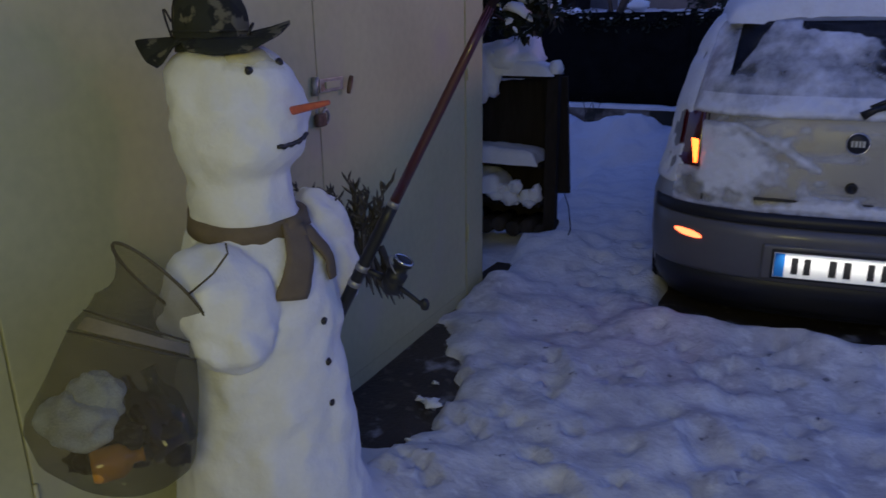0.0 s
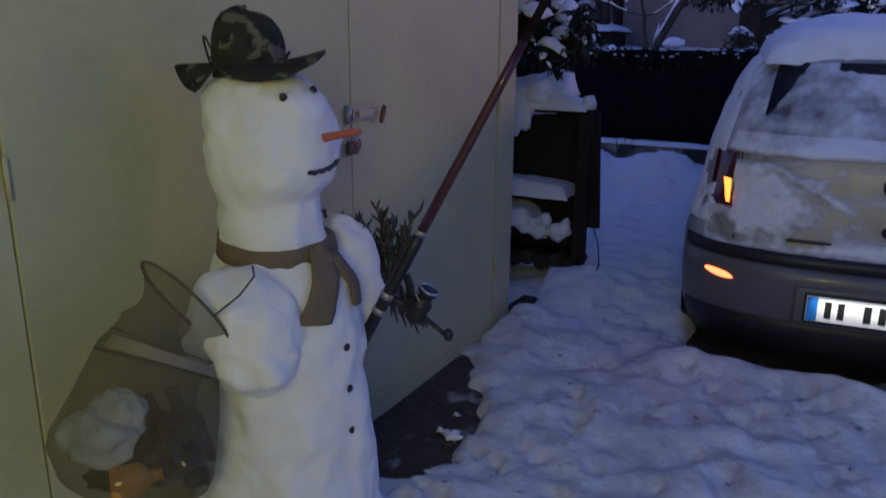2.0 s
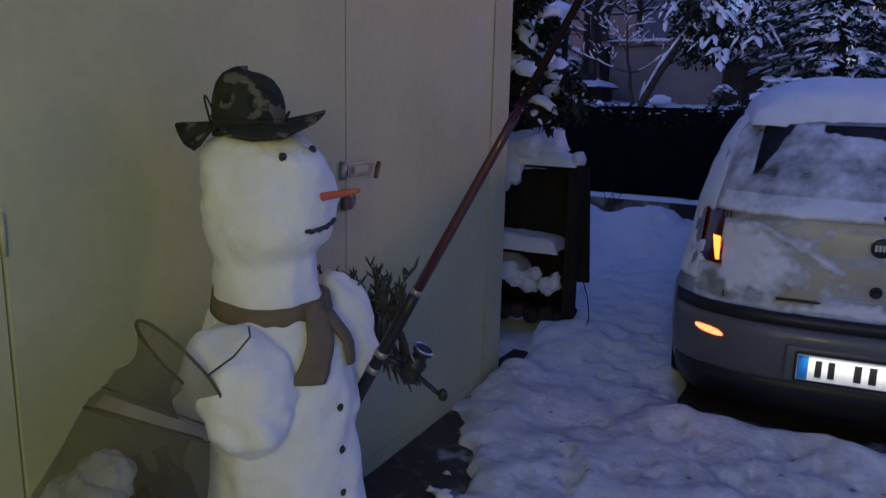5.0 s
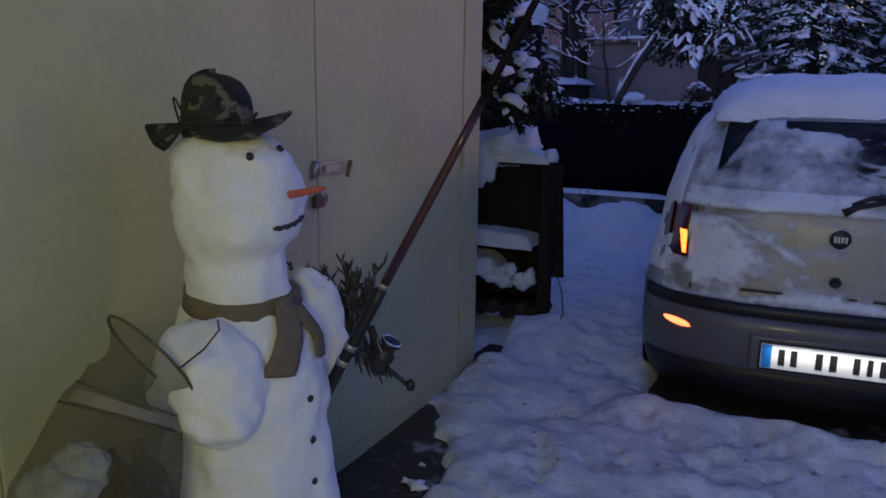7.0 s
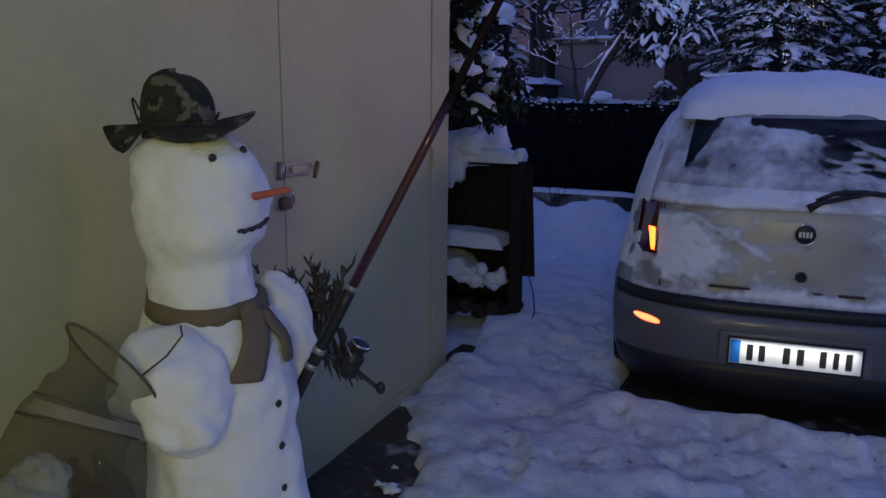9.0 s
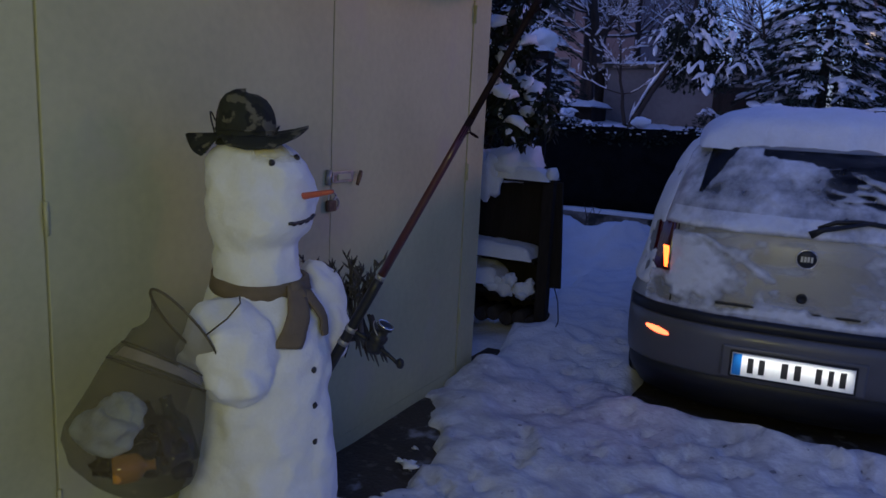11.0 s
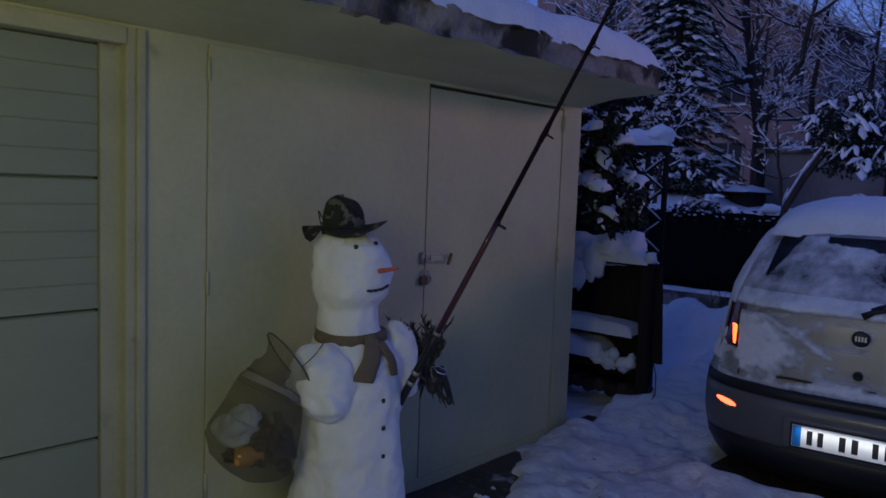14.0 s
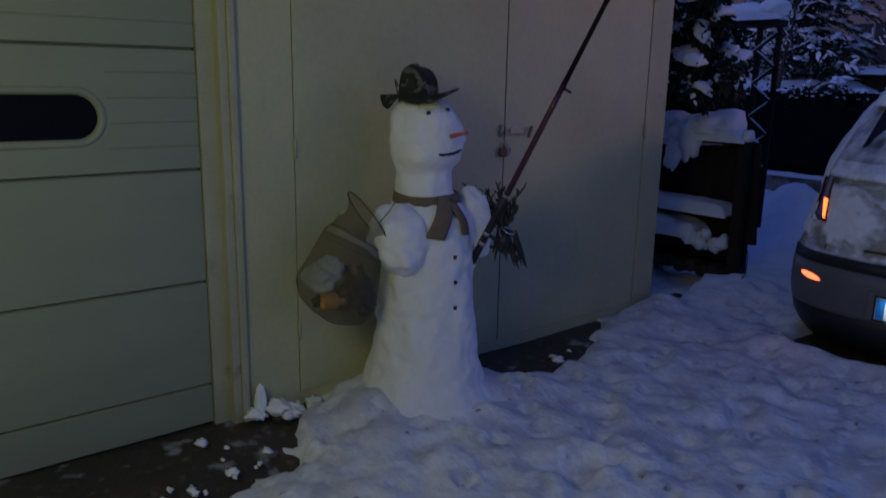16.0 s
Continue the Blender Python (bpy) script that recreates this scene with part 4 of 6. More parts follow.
# camouflage hat
hat = thing("hat", "camouflage bucket hat with a turned-up brim on the snowman", "hat", pose(-1.123, 0.99, 1.28, 0, 0, 42.4))
s = Shape()
rows = []
for r, z in ((0.083, -0.03), (0.083, 0.005), (0.082, 0.035), (0.079, 0.06), (0.072, 0.085), (0.058, 0.104), (0.034, 0.116), (0.0, 0.119)):
    row = []
    for j in range(64):
        a = 2 * math.pi * j / 64
        dent = 0.06 * noise.noise((math.cos(a) * 2, math.sin(a) * 2, z * 14)) + 0.025 * noise.noise((math.cos(a) * 6, math.sin(a) * 6, z * 40))
        row.append((r * math.cos(a) * (1 + dent), r * math.sin(a) * (1 + dent), z + 0.008 * noise.noise((math.cos(a) * 2, math.sin(a) * 2, z * 9 + 4)) - 0.006 * math.cos(a) * (z > 0.07)))
    rows.append(row)
s.grid(rows, 0, True)
crown = part("crown", s, HAT_MAT, hat)
s = Shape().tube([(0.0845 * math.cos(a), 0.0845 * math.sin(a), 0.012) for a in [2 * math.pi * j / 48 for j in range(49)]], 0.003, 6)
part("hat_band", s, HAT_MAT, crown)
# brim: turn, reach and height of its edge; it lifts in front, hangs at the side and dips behind
BRIM = [(-180, 0.165, -0.012), (-166, 0.150, -0.050), (-156, 0.128, -0.066), (-147, 0.098, -0.020), (-135, 0.092, -0.012), (-118, 0.112, -0.028), (-90, 0.128, -0.037), (-62, 0.142, -0.034), (-35, 0.165, -0.004), (-12, 0.176, 0.022), (0, 0.176, 0.026), (20, 0.168, 0.018), (60, 0.15, -0.005), (120, 0.15, -0.012), (180, 0.165, -0.012)]
s = Shape()
rows = []
for t, th in ((0.0, 0.0), (0.25, 0.0), (0.5, 0.0), (0.75, 0.0), (1.0, 0.0), (1.0, 0.005), (0.75, 0.006), (0.5, 0.006), (0.25, 0.006), (0.0, 0.006)):
    row = []
    for j in range(96):
        a = -180 + 360 * j / 96
        reach, edge = float(np.interp(a, [q[0] for q in BRIM], [q[1] for q in BRIM])), float(np.interp(a, [q[0] for q in BRIM], [q[2] for q in BRIM]))
        r = 0.080 + (reach - 0.080) * t
        c, q = math.cos(radians(a)), math.sin(radians(a))
        wave = 0.004 * t * noise.noise((c * 4, q * 4, 2.0))
        row.append((r * c, r * q, -0.006 + (edge + 0.006) * t + wave + th))
    rows.append(row)
rows.append(rows[0])
s.grid(rows, 0, True)
part("brim", s, HAT_MAT, hat)
for a0, h in ((radians(188), 0.062), (radians(-22), 0.03)):
    s = Shape().tube([((0.086 + 0.012 * math.sin(math.pi * u)) * math.cos(a0 + 0.28 * (u - 0.5)), (0.086 + 0.012 * math.sin(math.pi * u)) * math.sin(a0 + 0.28 * (u - 0.5)), -0.004 + h * math.sin(math.pi * min(1.0, u * 0.8))) for u in [i / 12 for i in range(13)]], 0.0026, 6)
    part("cord", s, BLACK, hat, "thin black cord loop")

# scarf
s = Shape()
rows = []
for dz, out in ((-0.021, -0.008), (-0.021, 0.008), (0.0, 0.010), (0.02, 0.009), (0.021, -0.008), (-0.021, -0.008)):
    row = []
    for j in range(73):
        a = 2 * math.pi * j / 72
        zc = 0.850 + 0.004 * math.sin(2 * a + 1) - 0.008 * math.cos(a)
        r = max(snow_radius(zc + 0.004), 0.6 * snow_radius(zc + dz) + 0.4 * snow_radius(zc)) + out + 0.004 * noise.noise((math.cos(a) * 3, math.sin(a) * 3, 2))
        row.append((AX - 0.003 + r * math.cos(a), AY - 0.003 + r * math.sin(a), zc + dz))
    rows.append(row)
s.grid(rows)
scarf = part("scarf", s, SCARF)
tagged(scarf, "brown felt strip tied as a scarf with two hanging ends", "scarf")


def scarf_end(a0, a1, z0, z1, w):
    s = Shape()
    rows = []
    for i in range(13):
        t = i / 12
        a, z = a0 + (a1 - a0) * t, z0 + (z1 - z0) * t
        row = []
        for j in range(6):
            da = w * (j - 2.5) / 5 / 0.2
            p = figure_point(a + da, z + 0.15 * w * (j - 2.5) / 5 * (-1 if a1 < a0 else -1), 0.012 + 0.006 * math.sin(t * 3 + 1))
            row.append(p)
        rows.append(row)
    s.grid(rows)
    ob = part("scarf_end", s, SCARF, scarf)
    ob.modifiers.new("thick", "SOLIDIFY").thickness = 0.007
    return ob


scarf_end(-0.12, -0.50, 0.855, 0.70, 0.078)
scarf_end(0.03, 0.34, 0.845, 0.70, 0.05)
s = Shape().blob((0, 0, 0), (0.014, 0.032, 0.024), 10, 0.2, 3, 2)
part("knot", s, SCARF, scarf, at=Matrix.Translation(figure_point(-0.08, 0.848, 0.012)))

# yellow straw under the hat
STRAW = veil("yellowish_stain", (0.74, 0.66, 0.3), 0.3, 1.2, 25, 0.8, 0.75)
s = Shape()
rows, cover = [], []
for i in range(13):
    row = []
    for j in range(33):
        a, z = -1.0 + 1.2 * j / 32, 1.205 + 0.075 * i / 12
        cover.append(min(1.0, i / 6, min(j, 32 - j) / 8) - 0.2)
        row.append(figure_point(a, z, 0.004))
    rows.append(row)
s.grid(rows)
stain = part("straw_patch", s, STRAW)
stain.data.attributes.new("cover", "FLOAT", "POINT").data.foreach_set("value", cover)
tagged(stain, "yellowish straw-coloured patch of snow under the hat brim", "stained snow", kind="stuff")

# ---------------------------------------------------------------- fishing rod
ROD_RED = material("dark_red_rod_lacquer", (0.05, 0.004, 0.009), 0.42, vary=0.15, scale=20, fine=150, bump=0.05, depth=0.001, coat=0.5)
ROD_DARK = material("dark_rod_lacquer", (0.010, 0.004, 0.005), 0.7, vary=0.1, scale=20, fine=150, bump=0.05, depth=0.001)
R0, RD = Vector((-0.951, 1.165, 0.553)), Vector((0.380, 0.104, 0.756)).normalized()


def on_rod(t):
    """Point along the rod, which bends back slightly towards its tip."""
    return R0 + RD * t + Vector((-0.014, 0.006, 0.0)) * max(0, t - 0.7) ** 2


rod = thing("fishing_rod", "dark red telescopic fishing rod leaning in the snowman's arm", "fishing rod")
s = Shape().tube([on_rod(t) for t in (0.0, 0.01, 0.1, 0.2, 0.3, 0.36)], [0.012, 0.0165, 0.0165, 0.0165, 0.0165, 0.015], 14)
grip = part("grip", s, BLACK, rod, "black rubber grip")
s = Shape()
for t in (0.115, 0.165):
    s.tube([on_rod(t - 0.008), on_rod(t + 0.008)], 0.019, 14)
part("clamp", s, STEEL, grip, "bright reel clamp")
s = Shape().tube([on_rod(0.36), on_rod(0.55), on_rod(0.75), on_rod(0.88)], [0.0135, 0.0125, 0.0118, 0.0112], 12)
part("lower_blank", s, ROD_RED, rod)
s = Shape().tube([on_rod(0.35), on_rod(0.365)], 0.0155, 12)
part("ferrule", s, STEEL, rod)
s = Shape().tube([on_rod(0.87 + 0.12 * i) for i in range(16)], [0.0105 - 0.0005 * i for i in range(16)], 10)
part("upper_blank", s, ROD_DARK, rod)
for t, r in ((0.87, 0.014), (1.25, 0.012), (1.6, 0.010), (1.95, 0.009), (2.3, 0.008)):
    p = on_rod(t)
    low = Vector((0.75, 0.1, -0.45)).normalized()
    c = p + low * (0.016 + r)
    u, w = low, low.cross(RD).normalized()
    s = Shape().tube([c + (u * math.cos(a) + w * math.sin(a)) * r for a in [2 * math.pi * j / 16 for j in range(17)]], 0.0025, 6)
    s.tube([p + RD * 0.03, c - u * r], 0.002, 6).tube([p - RD * 0.03, c - u * r], 0.002, 6)
    s.tube([p - RD * 0.035, p + RD * 0.035], 0.0135 - 0.0025 * t, 10)
    part("line_guide", s, ROD_DARK, rod)
# spinning reel
reel = part("reel", Shape().blob((0, 0, 0), (0.03, 0.024, 0.034), 12, 0.1, 2, 1), BLACK, rod, "black spinning reel", at=Matrix.Translation(Vector((-0.80, 1.20, 0.66))))
s = Shape().tube([Vector((-0.105, -0.01, 0.02)), Vector((-0.06, -0.01, 0.03)), Vector((-0.02, 0, 0.01))], [0.009, 0.008, 0.011], 8)
s.tube([Vector((-0.125, -0.012, -0.03)), Vector((-0.085, -0.012, 0.045))], 0.006, 8)
part("reel_foot", s, BLACK, reel)
rot = RD.to_track_quat("Z", "Y").to_matrix().to_4x4()
s = Shape().lathe([(0.0, 0.075), (0.02, 0.075), (0.027, 0.07), (0.027, 0.064), (0.020, 0.06), (0.020, 0.04), (0.028, 0.036), (0.028, 0.02), (0.02, 0.0)], 24, rot)
part("spool", s, BLACK, reel)
s = Shape().tube([rot @ Vector((0.025 * math.cos(a), 0.025 * math.sin(a), 0.074)) for a in [2 * math.pi * j / 24 for j in range(25)]], 0.003, 6)
part("spool_rim", s, CHROME, reel, "bright metal spool rim")
s = Shape().tube([rot @ Vector((0.036 * math.cos(a), 0.036 * math.sin(a), 0.045 + 0.02 * math.sin(a))) for a in [math.pi * j / 12 for j in range(13)]], 0.002, 6)
part("bail_wire", s, STEEL, reel)
s = Shape().tube([Vector((0.0, 0, -0.005)), Vector((0.03, 0.0, -0.012)), Vector((0.06, 0.0, -0.028)), Vector((0.088, 0.0, -0.045))], [0.009, 0.007, 0.006, 0.006], 8)
part("crank", s, BLACK, reel)
s = Shape().blob((0.094, 0.0, -0.042), (0.013, 0.012, 0.017), 8, 0.05, 2, 1)
part("knob", s, BLACK, reel)

# dried sprigs tucked behind the rod
SPRIG = material("dry_grey_sprig", (0.07, 0.064, 0.052), 0.9, vary=0.3, scale=30, fine=150, bump=0.2, depth=0.002, island=0.35)
s = Shape()
rg = random.Random(12)
root = Vector((-1.02, 1.42, 0.60))
for k in range(26):
    d = Vector((rg.uniform(-0.28, 0.12), rg.uniform(-0.30, 0.16), rg.uniform(0.7, 1.0))).normalized()
    L = rg.uniform(0.2, 0.40)
    bend = Vector((rg.uniform(-0.25, 0.3), rg.uniform(-0.2, 0.15), -0.3)) * L
    pts = [root + d * L * t + bend * t * t for t in (0, 0.25, 0.5, 0.75, 1.0)]
    s.tube(pts, [0.003, 0.003, 0.0025, 0.002, 0.0015], 5)
    for q in range(16):
        t = rg.uniform(0.45, 1.0)
        p = root + d * L * t + bend * t * t
        e = (d + Vector((rg.uniform(-1, 1), rg.uniform(-1, 1), rg.uniform(-0.6, 0.8))) * 0.9).normalized() * rg.uniform(0.02, 0.05)
        s.tube([p, p + e * 0.6, p + e], [0.002, 0.0035, 0.0008], 4)
for k in range(16):
    d = Vector((rg.uniform(-0.3, 0.5), rg.uniform(-0.2, 0.3), -1)).normalized() * rg.uniform(0.1, 0.2)
    p = root + Vector((rg.uniform(-0.03, 0.05), rg.uniform(-0.03, 0.05), 0.06))
    s.tube([p, p + d * 0.5, p + d], [0.006, 0.009, 0.002], 5)
tagged(part("dry_sprig", s, SPRIG), "bundle of dry grey-green sprigs stuck behind the rod", "dried plant", kind="stuff")
s = Shape().tube([root + Vector((0, 0, -0.02)), Vector((-1.04, 1.27, 0.60))], [0.008, 0.006], 6)
tagged(part("sprig_stem", s, SPRIG), "thin dry stem pushed into the snow arm", "stem")

# ---------------------------------------------------------------- keep net with the catch


def net_material():
    mat = material("olive_mesh_net", (0.13, 0.105, 0.052), 0.85, vary=0.15, scale=12, fine=160, bump=0.2, depth=0.002)
    nt = mat.node_tree
    b = nt.nodes["Principled BSDF"]
    tc = nt.nodes.new("ShaderNodeTexCoord")
    w = nt.nodes.new("ShaderNodeTexNoise")
    w.inputs["Scale"].default_value = 7
    r = nt.nodes.new("ShaderNodeMapRange")
    r.inputs["From Min"].default_value, r.inputs["From Max"].default_value = 0.3, 0.7
    r.inputs["To Min"].default_value, r.inputs["To Max"].default_value = 0.36, 0.54
    nt.links.new(tc.outputs["Object"], w.inputs["Vector"])
    nt.links.new(w.outputs["Fac"], r.inputs["Value"])
    # the open weave of the mesh
    weave, wr, both = nt.nodes.new("ShaderNodeTexVoronoi"), nt.nodes.new("ShaderNodeMapRange"), nt.nodes.new("ShaderNodeMath")
    weave.feature, weave.inputs["Scale"].default_value = "DISTANCE_TO_EDGE", 240
    wr.inputs["From Max"].default_value, wr.inputs["To Min"].default_value, wr.inputs["To Max"].default_value = 0.35, 1.2, 0.8
    both.operation, both.use_clamp = "MULTIPLY", True
    nt.links.new(tc.outputs["Object"], weave.inputs["Vector"])
    nt.links.new(weave.outputs["Distance"], wr.inputs["Value"])
    nt.links.new(r.outputs[0], both.inputs[0])
    nt.links.new(wr.outputs[0], both.inputs[1])
    nt.links.new(both.outputs[0], b.inputs["Alpha"])
    return mat


NET = net_material()
CORD = material("olive_net_cord", (0.10, 0.085, 0.05), 0.8, vary=0.2, scale=30, fine=150, bump=0.2, depth=0.002)
BAND = material("pale_net_band", (0.21, 0.18, 0.115), 0.8, vary=0.1, scale=20, fine=150, bump=0.2, depth=0.002)
netbag = thing("keep_net", "olive mesh keep net hung by its hoop on the snow arm", "fishing net")
B = Vector((-1.158, 0.560, 0.0))
ALONG, NEAR = Vector((0.58, 0.815, 0)), Vector((0.815, -0.58, 0))      # along the bag's flat side, and out from the wall
# sections from the neck down: one edge (u, z), the other edge, half the depth
SECTIONS = [((0.040, 0.795), (0.192, 0.682), 0.075), ((0.022, 0.768), (0.205, 0.655), 0.095), ((-0.012, 0.742), (0.214, 0.622), 0.115), ((-0.034, 0.705), (0.216, 0.585), 0.125), ((-0.062, 0.655), (0.212, 0.53), 0.135),
            ((-0.095, 0.605), (0.206, 0.475), 0.145), ((-0.126, 0.56), (0.201, 0.43), 0.15), ((-0.133, 0.52), (0.195, 0.395), 0.15), ((-0.118, 0.46), (0.178, 0.36), 0.13), ((-0.075, 0.41), (0.14, 0.34), 0.10), ((-0.02, 0.365), (0.085, 0.335), 0.055), ((0.03, 0.348), (0.04, 0.345), 0.005)]


def net_ring(sec, k=48, grow=0.0):
    (u0, z0), (u1, z1), depth = sec
    mid, half = ((u0 + u1) / 2, (z0 + z1) / 2), ((u1 - u0) / 2, (z1 - z0) / 2)
    out = []
    for j in range(k):
        a = 2 * math.pi * j / k
        c, q = math.cos(a), math.sin(a)
        f = 1 + grow + 0.03 * noise.noise((c * 1.6, q * 1.6, z0 * 6)) + 0.012 * noise.noise((c * 5, q * 5, z0 * 20))
        tip = 0.36 * min(1.0, max(0.0, (mid[1] - 0.36) / 0.2))      # the rings tip outwards, least at the bottom
        p = B + ALONG * (mid[0] + half[0] * c * f) + (NEAR + Vector((0, 0, tip))) * (depth * q * f) + Vector((0, 0, mid[1] + half[1] * c * f))
        p.x = max(p.x, WX + 0.012)
        out.append(p)
    return out


def between(sections, t):
    i = min(int(t), len(sections) - 2)
    f, a, b = t - i, sections[i], sections[i + 1]
    return ((a[0][0] + (b[0][0] - a[0][0]) * f, a[0][1] + (b[0][1] - a[0][1]) * f), (a[1][0] + (b[1][0] - a[1][0]) * f, a[1][1] + (b[1][1] - a[1][1]) * f), a[2] + (b[2] - a[2]) * f)


s = Shape()
s.grid([net_ring(between(SECTIONS, i / 3)) for i in range(3 * (len(SECTIONS) - 1) + 1)], 0, True)
part("net_bag", s, NET, netbag)
# mouth: a long hoop that reaches from the wall over the snow arm
H0, H1 = B + ALONG * 0.089 + Vector((0, 0, 0.892)), Vector((-0.998, 0.740, 0.696))
H, hu = (H0 + H1) / 2, (H1 - H0).normalized()
hw = NEAR * 0.8 + ALONG * 0.46 + Vector((0, 0, 0.38))
hw = (hw - hu * hw.dot(hu)).normalized()
hoop = [H + hu * (0.5 * (H1 - H0).length * -math.cos(a)) + hw * 0.048 * math.sin(a) for a in [2 * math.pi * j / 48 for j in range(48)]]
neck = net_ring(SECTIONS[0])
order = [neck[(24 + j) % 48] if hoop[12].dot(NEAR) < hoop[36].dot(NEAR) else neck[(24 - j) % 48] for j in range(48)]
s = Shape()
s.grid([[order[j] + (hoop[j] - order[j]) * t - (hoop[j] - H) * 0.22 * math.sin(math.pi * t) for j in range(48)] for t in (0, 0.15, 0.3, 0.5, 0.7, 0.85, 1.0)], 0, True)
part("net_neck", s, NET, netbag)
s = Shape().tube(hoop + [hoop[0]], 0.0035, 6)
rim = part("hoop", s, CORD, netbag, "thin wire hoop")
# wire handle over the hoop
s = Shape().tube([min(hoop, key=lambda p: (p - Vector((-0.95, 0.69, 0.79))).length), Vector((-0.905, 0.69, 0.838)), Vector((-0.866, 0.695, 0.884)), Vector((-0.888, 0.715, 0.895))], 0.0022, 6)
part("wire_handle", s, CORD, netbag)
for t in (1.2, 2.45):
    c = net_ring(between(SECTIONS, t), 48, 0.006)
    part("net_ring", Shape().tube(c + [c[0]], 0.0022, 6), CORD, netbag, "stiff ring in the net")
a_ring, b_ring = net_ring(between(SECTIONS, 1.5), 48, 0.02), net_ring(between(SECTIONS, 2.2), 48, 0.02)
front = [j for j in range(48) if (a_ring[j] - B).dot(NEAR) > 0.045]
s = Shape()
s.grid([[a_ring[j] for j in front], [b_ring[j] for j in front]])
part("pale_band", s, BAND, netbag, "pale cloth band round the shoulder")
# what lies in the net
BAGMAT = material("pale_plastic_bag", (0.62, 0.68, 0.64), 0.5, vary=0.1, scale=12, fine=80, bump=0.4, depth=0.01)
AMBER = material("amber_glass", (0.55, 0.25, 0.04), 0.12, vary=0.15, scale=20, fine=120, bump=0.05, depth=0.001, coat=0.5)
DARKRED = material("dark_brown_glass", (0.012, 0.007, 0.007), 0.1, vary=0.2, scale=20, fine=120, bump=0.05, depth=0.001, coat=0.6)
GREENG = material("dark_green_glass", (0.01, 0.03, 0.022), 0.1, vary=0.2, scale=20, fine=120, bump=0.05, depth=0.001, coat=0.6)


def in_net(r, n, up):
    return B + ALONG * r + NEAR * n + Vector((0, 0, up))


s = Shape()
s.blob(in_net(-0.035, 0.03, 0.545), (0.085, 0.06, 0.062), 28, 0.3, 1.9, 6)
s.blob(in_net(0.01, 0.02, 0.58), (0.06, 0.05, 0.05), 20, 0.35, 2.2, 9)
tagged(part("plastic_bag", s, BAGMAT), "crumpled pale plastic bag lying in the net", "plastic bag")


def bottle(name, c, d, L, r, mat, label):
    m = Matrix.Translation(c) @ Vector(d).to_track_quat("Z", "Y").to_matrix().to_4x4()
    s = Shape().lathe([(0.0, 0.0), (r * 0.9, 0.0), (r, 0.01), (r, L * 0.55), (r * 0.8, L * 0.66), (r * 0.38, L * 0.78), (r * 0.34, L * 0.95), (r * 0.42, L * 0.96), (r * 0.42, L), (0.0, L)], 20, m)
    tagged(part(name, s, mat), label, "bottle")


bottle("amber_jar", in_net(-0.02, 0.098, 0.462), ALONG + Vector((0, 0, 0.02)), 0.10, 0.036, AMBER, "small amber glass bottle lying in the net")
bottle("brown_bottle", in_net(0.14, 0.06, 0.43), Vector((-0.75, 0.1, 0.62)), 0.2, 0.044, DARKRED, "dark brown glass bottle lying in the net")
bottle("green_bottle", in_net(0.165, -0.01, 0.40), Vector((-0.5, 0.1, 0.85)), 0.19, 0.044, GREENG, "dark green glass bottle lying in the net")
s = Shape()
for k in range(34):
    u = rg.uniform(-0.05, 0.15)
    c = in_net(u, rg.uniform(-0.04, 0.05), 0.425 - 0.25 * max(0.0, u) + (0.09 if u > 0.04 else 0.03) * rg.random())
    s.blob(c, (0.032, 0.028, 0.022), 8, 0.5, 3, k)
tagged(part("dark_litter", s, COAL), "dark scraps at the bottom of the net", "scraps", kind="stuff")

# ---------------------------------------------------------------- corner by the garage: rack, pergola post, climber
NEEDLE = material("dark_evergreen", (0.022, 0.032, 0.022), 0.8, vary=0.3, scale=6, fine=60, bump=0.0, island=0.5)
LEAF = material("dark_climber_leaf", (0.02, 0.026, 0.018), 0.6, vary=0.3, scale=8, fine=60, bump=0.0, island=0.5)
BARK = material("dark_wet_bark", (0.05, 0.042, 0.036), 0.85, vary=0.35, scale=8, fine=60, bump=0.5, depth=0.02, stretch=(1, 1, 0.3))
PLASTER = material("old_plaster", (0.23, 0.165, 0.15), 0.85, vary=0.15, scale=0.7, fine=8, bump=0.2, depth=0.02, spots=[((0.27, 0.19, 0.15), 0.5, 0.55, 0.66)])
GREYWALL = material("grey_render", (0.14, 0.135, 0.135), 0.85, vary=0.2, scale=1.2, fine=12, bump=0.3, depth=0.02)
TILE = material("dark_roof_tile", (0.09, 0.07, 0.065), 0.8, vary=0.3, scale=3, fine=20, bump=0.5, depth=0.03)
PANE = material("dark_window_pane", (0.02, 0.025, 0.035), 0.5, vary=0.1, scale=3, fine=20, bump=0.0)
LITPANE = material("lit_window_pane", (0.5, 0.5, 0.5), 0.3, vary=0.1, scale=3, fine=20, bump=0.0, emit=((0.75, 0.85, 1.0), 0.55))
WARMPANE = material("warm_lit_pane", (0.5, 0.45, 0.4), 0.3, vary=0.1, scale=3, fine=20, bump=0.0, emit=((1.0, 0.75, 0.55), 0.9))
WHITEWOOD = material("white_window_paint", (0.2, 0.19, 0.19), 0.6, vary=0.1, scale=3, fine=20, bump=0.1)

for dull in (NEEDLE, LEAF, BARK, PANE, ROD_DARK):
    dull.node_tree.nodes["Principled BSDF"].inputs["Specular IOR Level"].default_value = 0.15


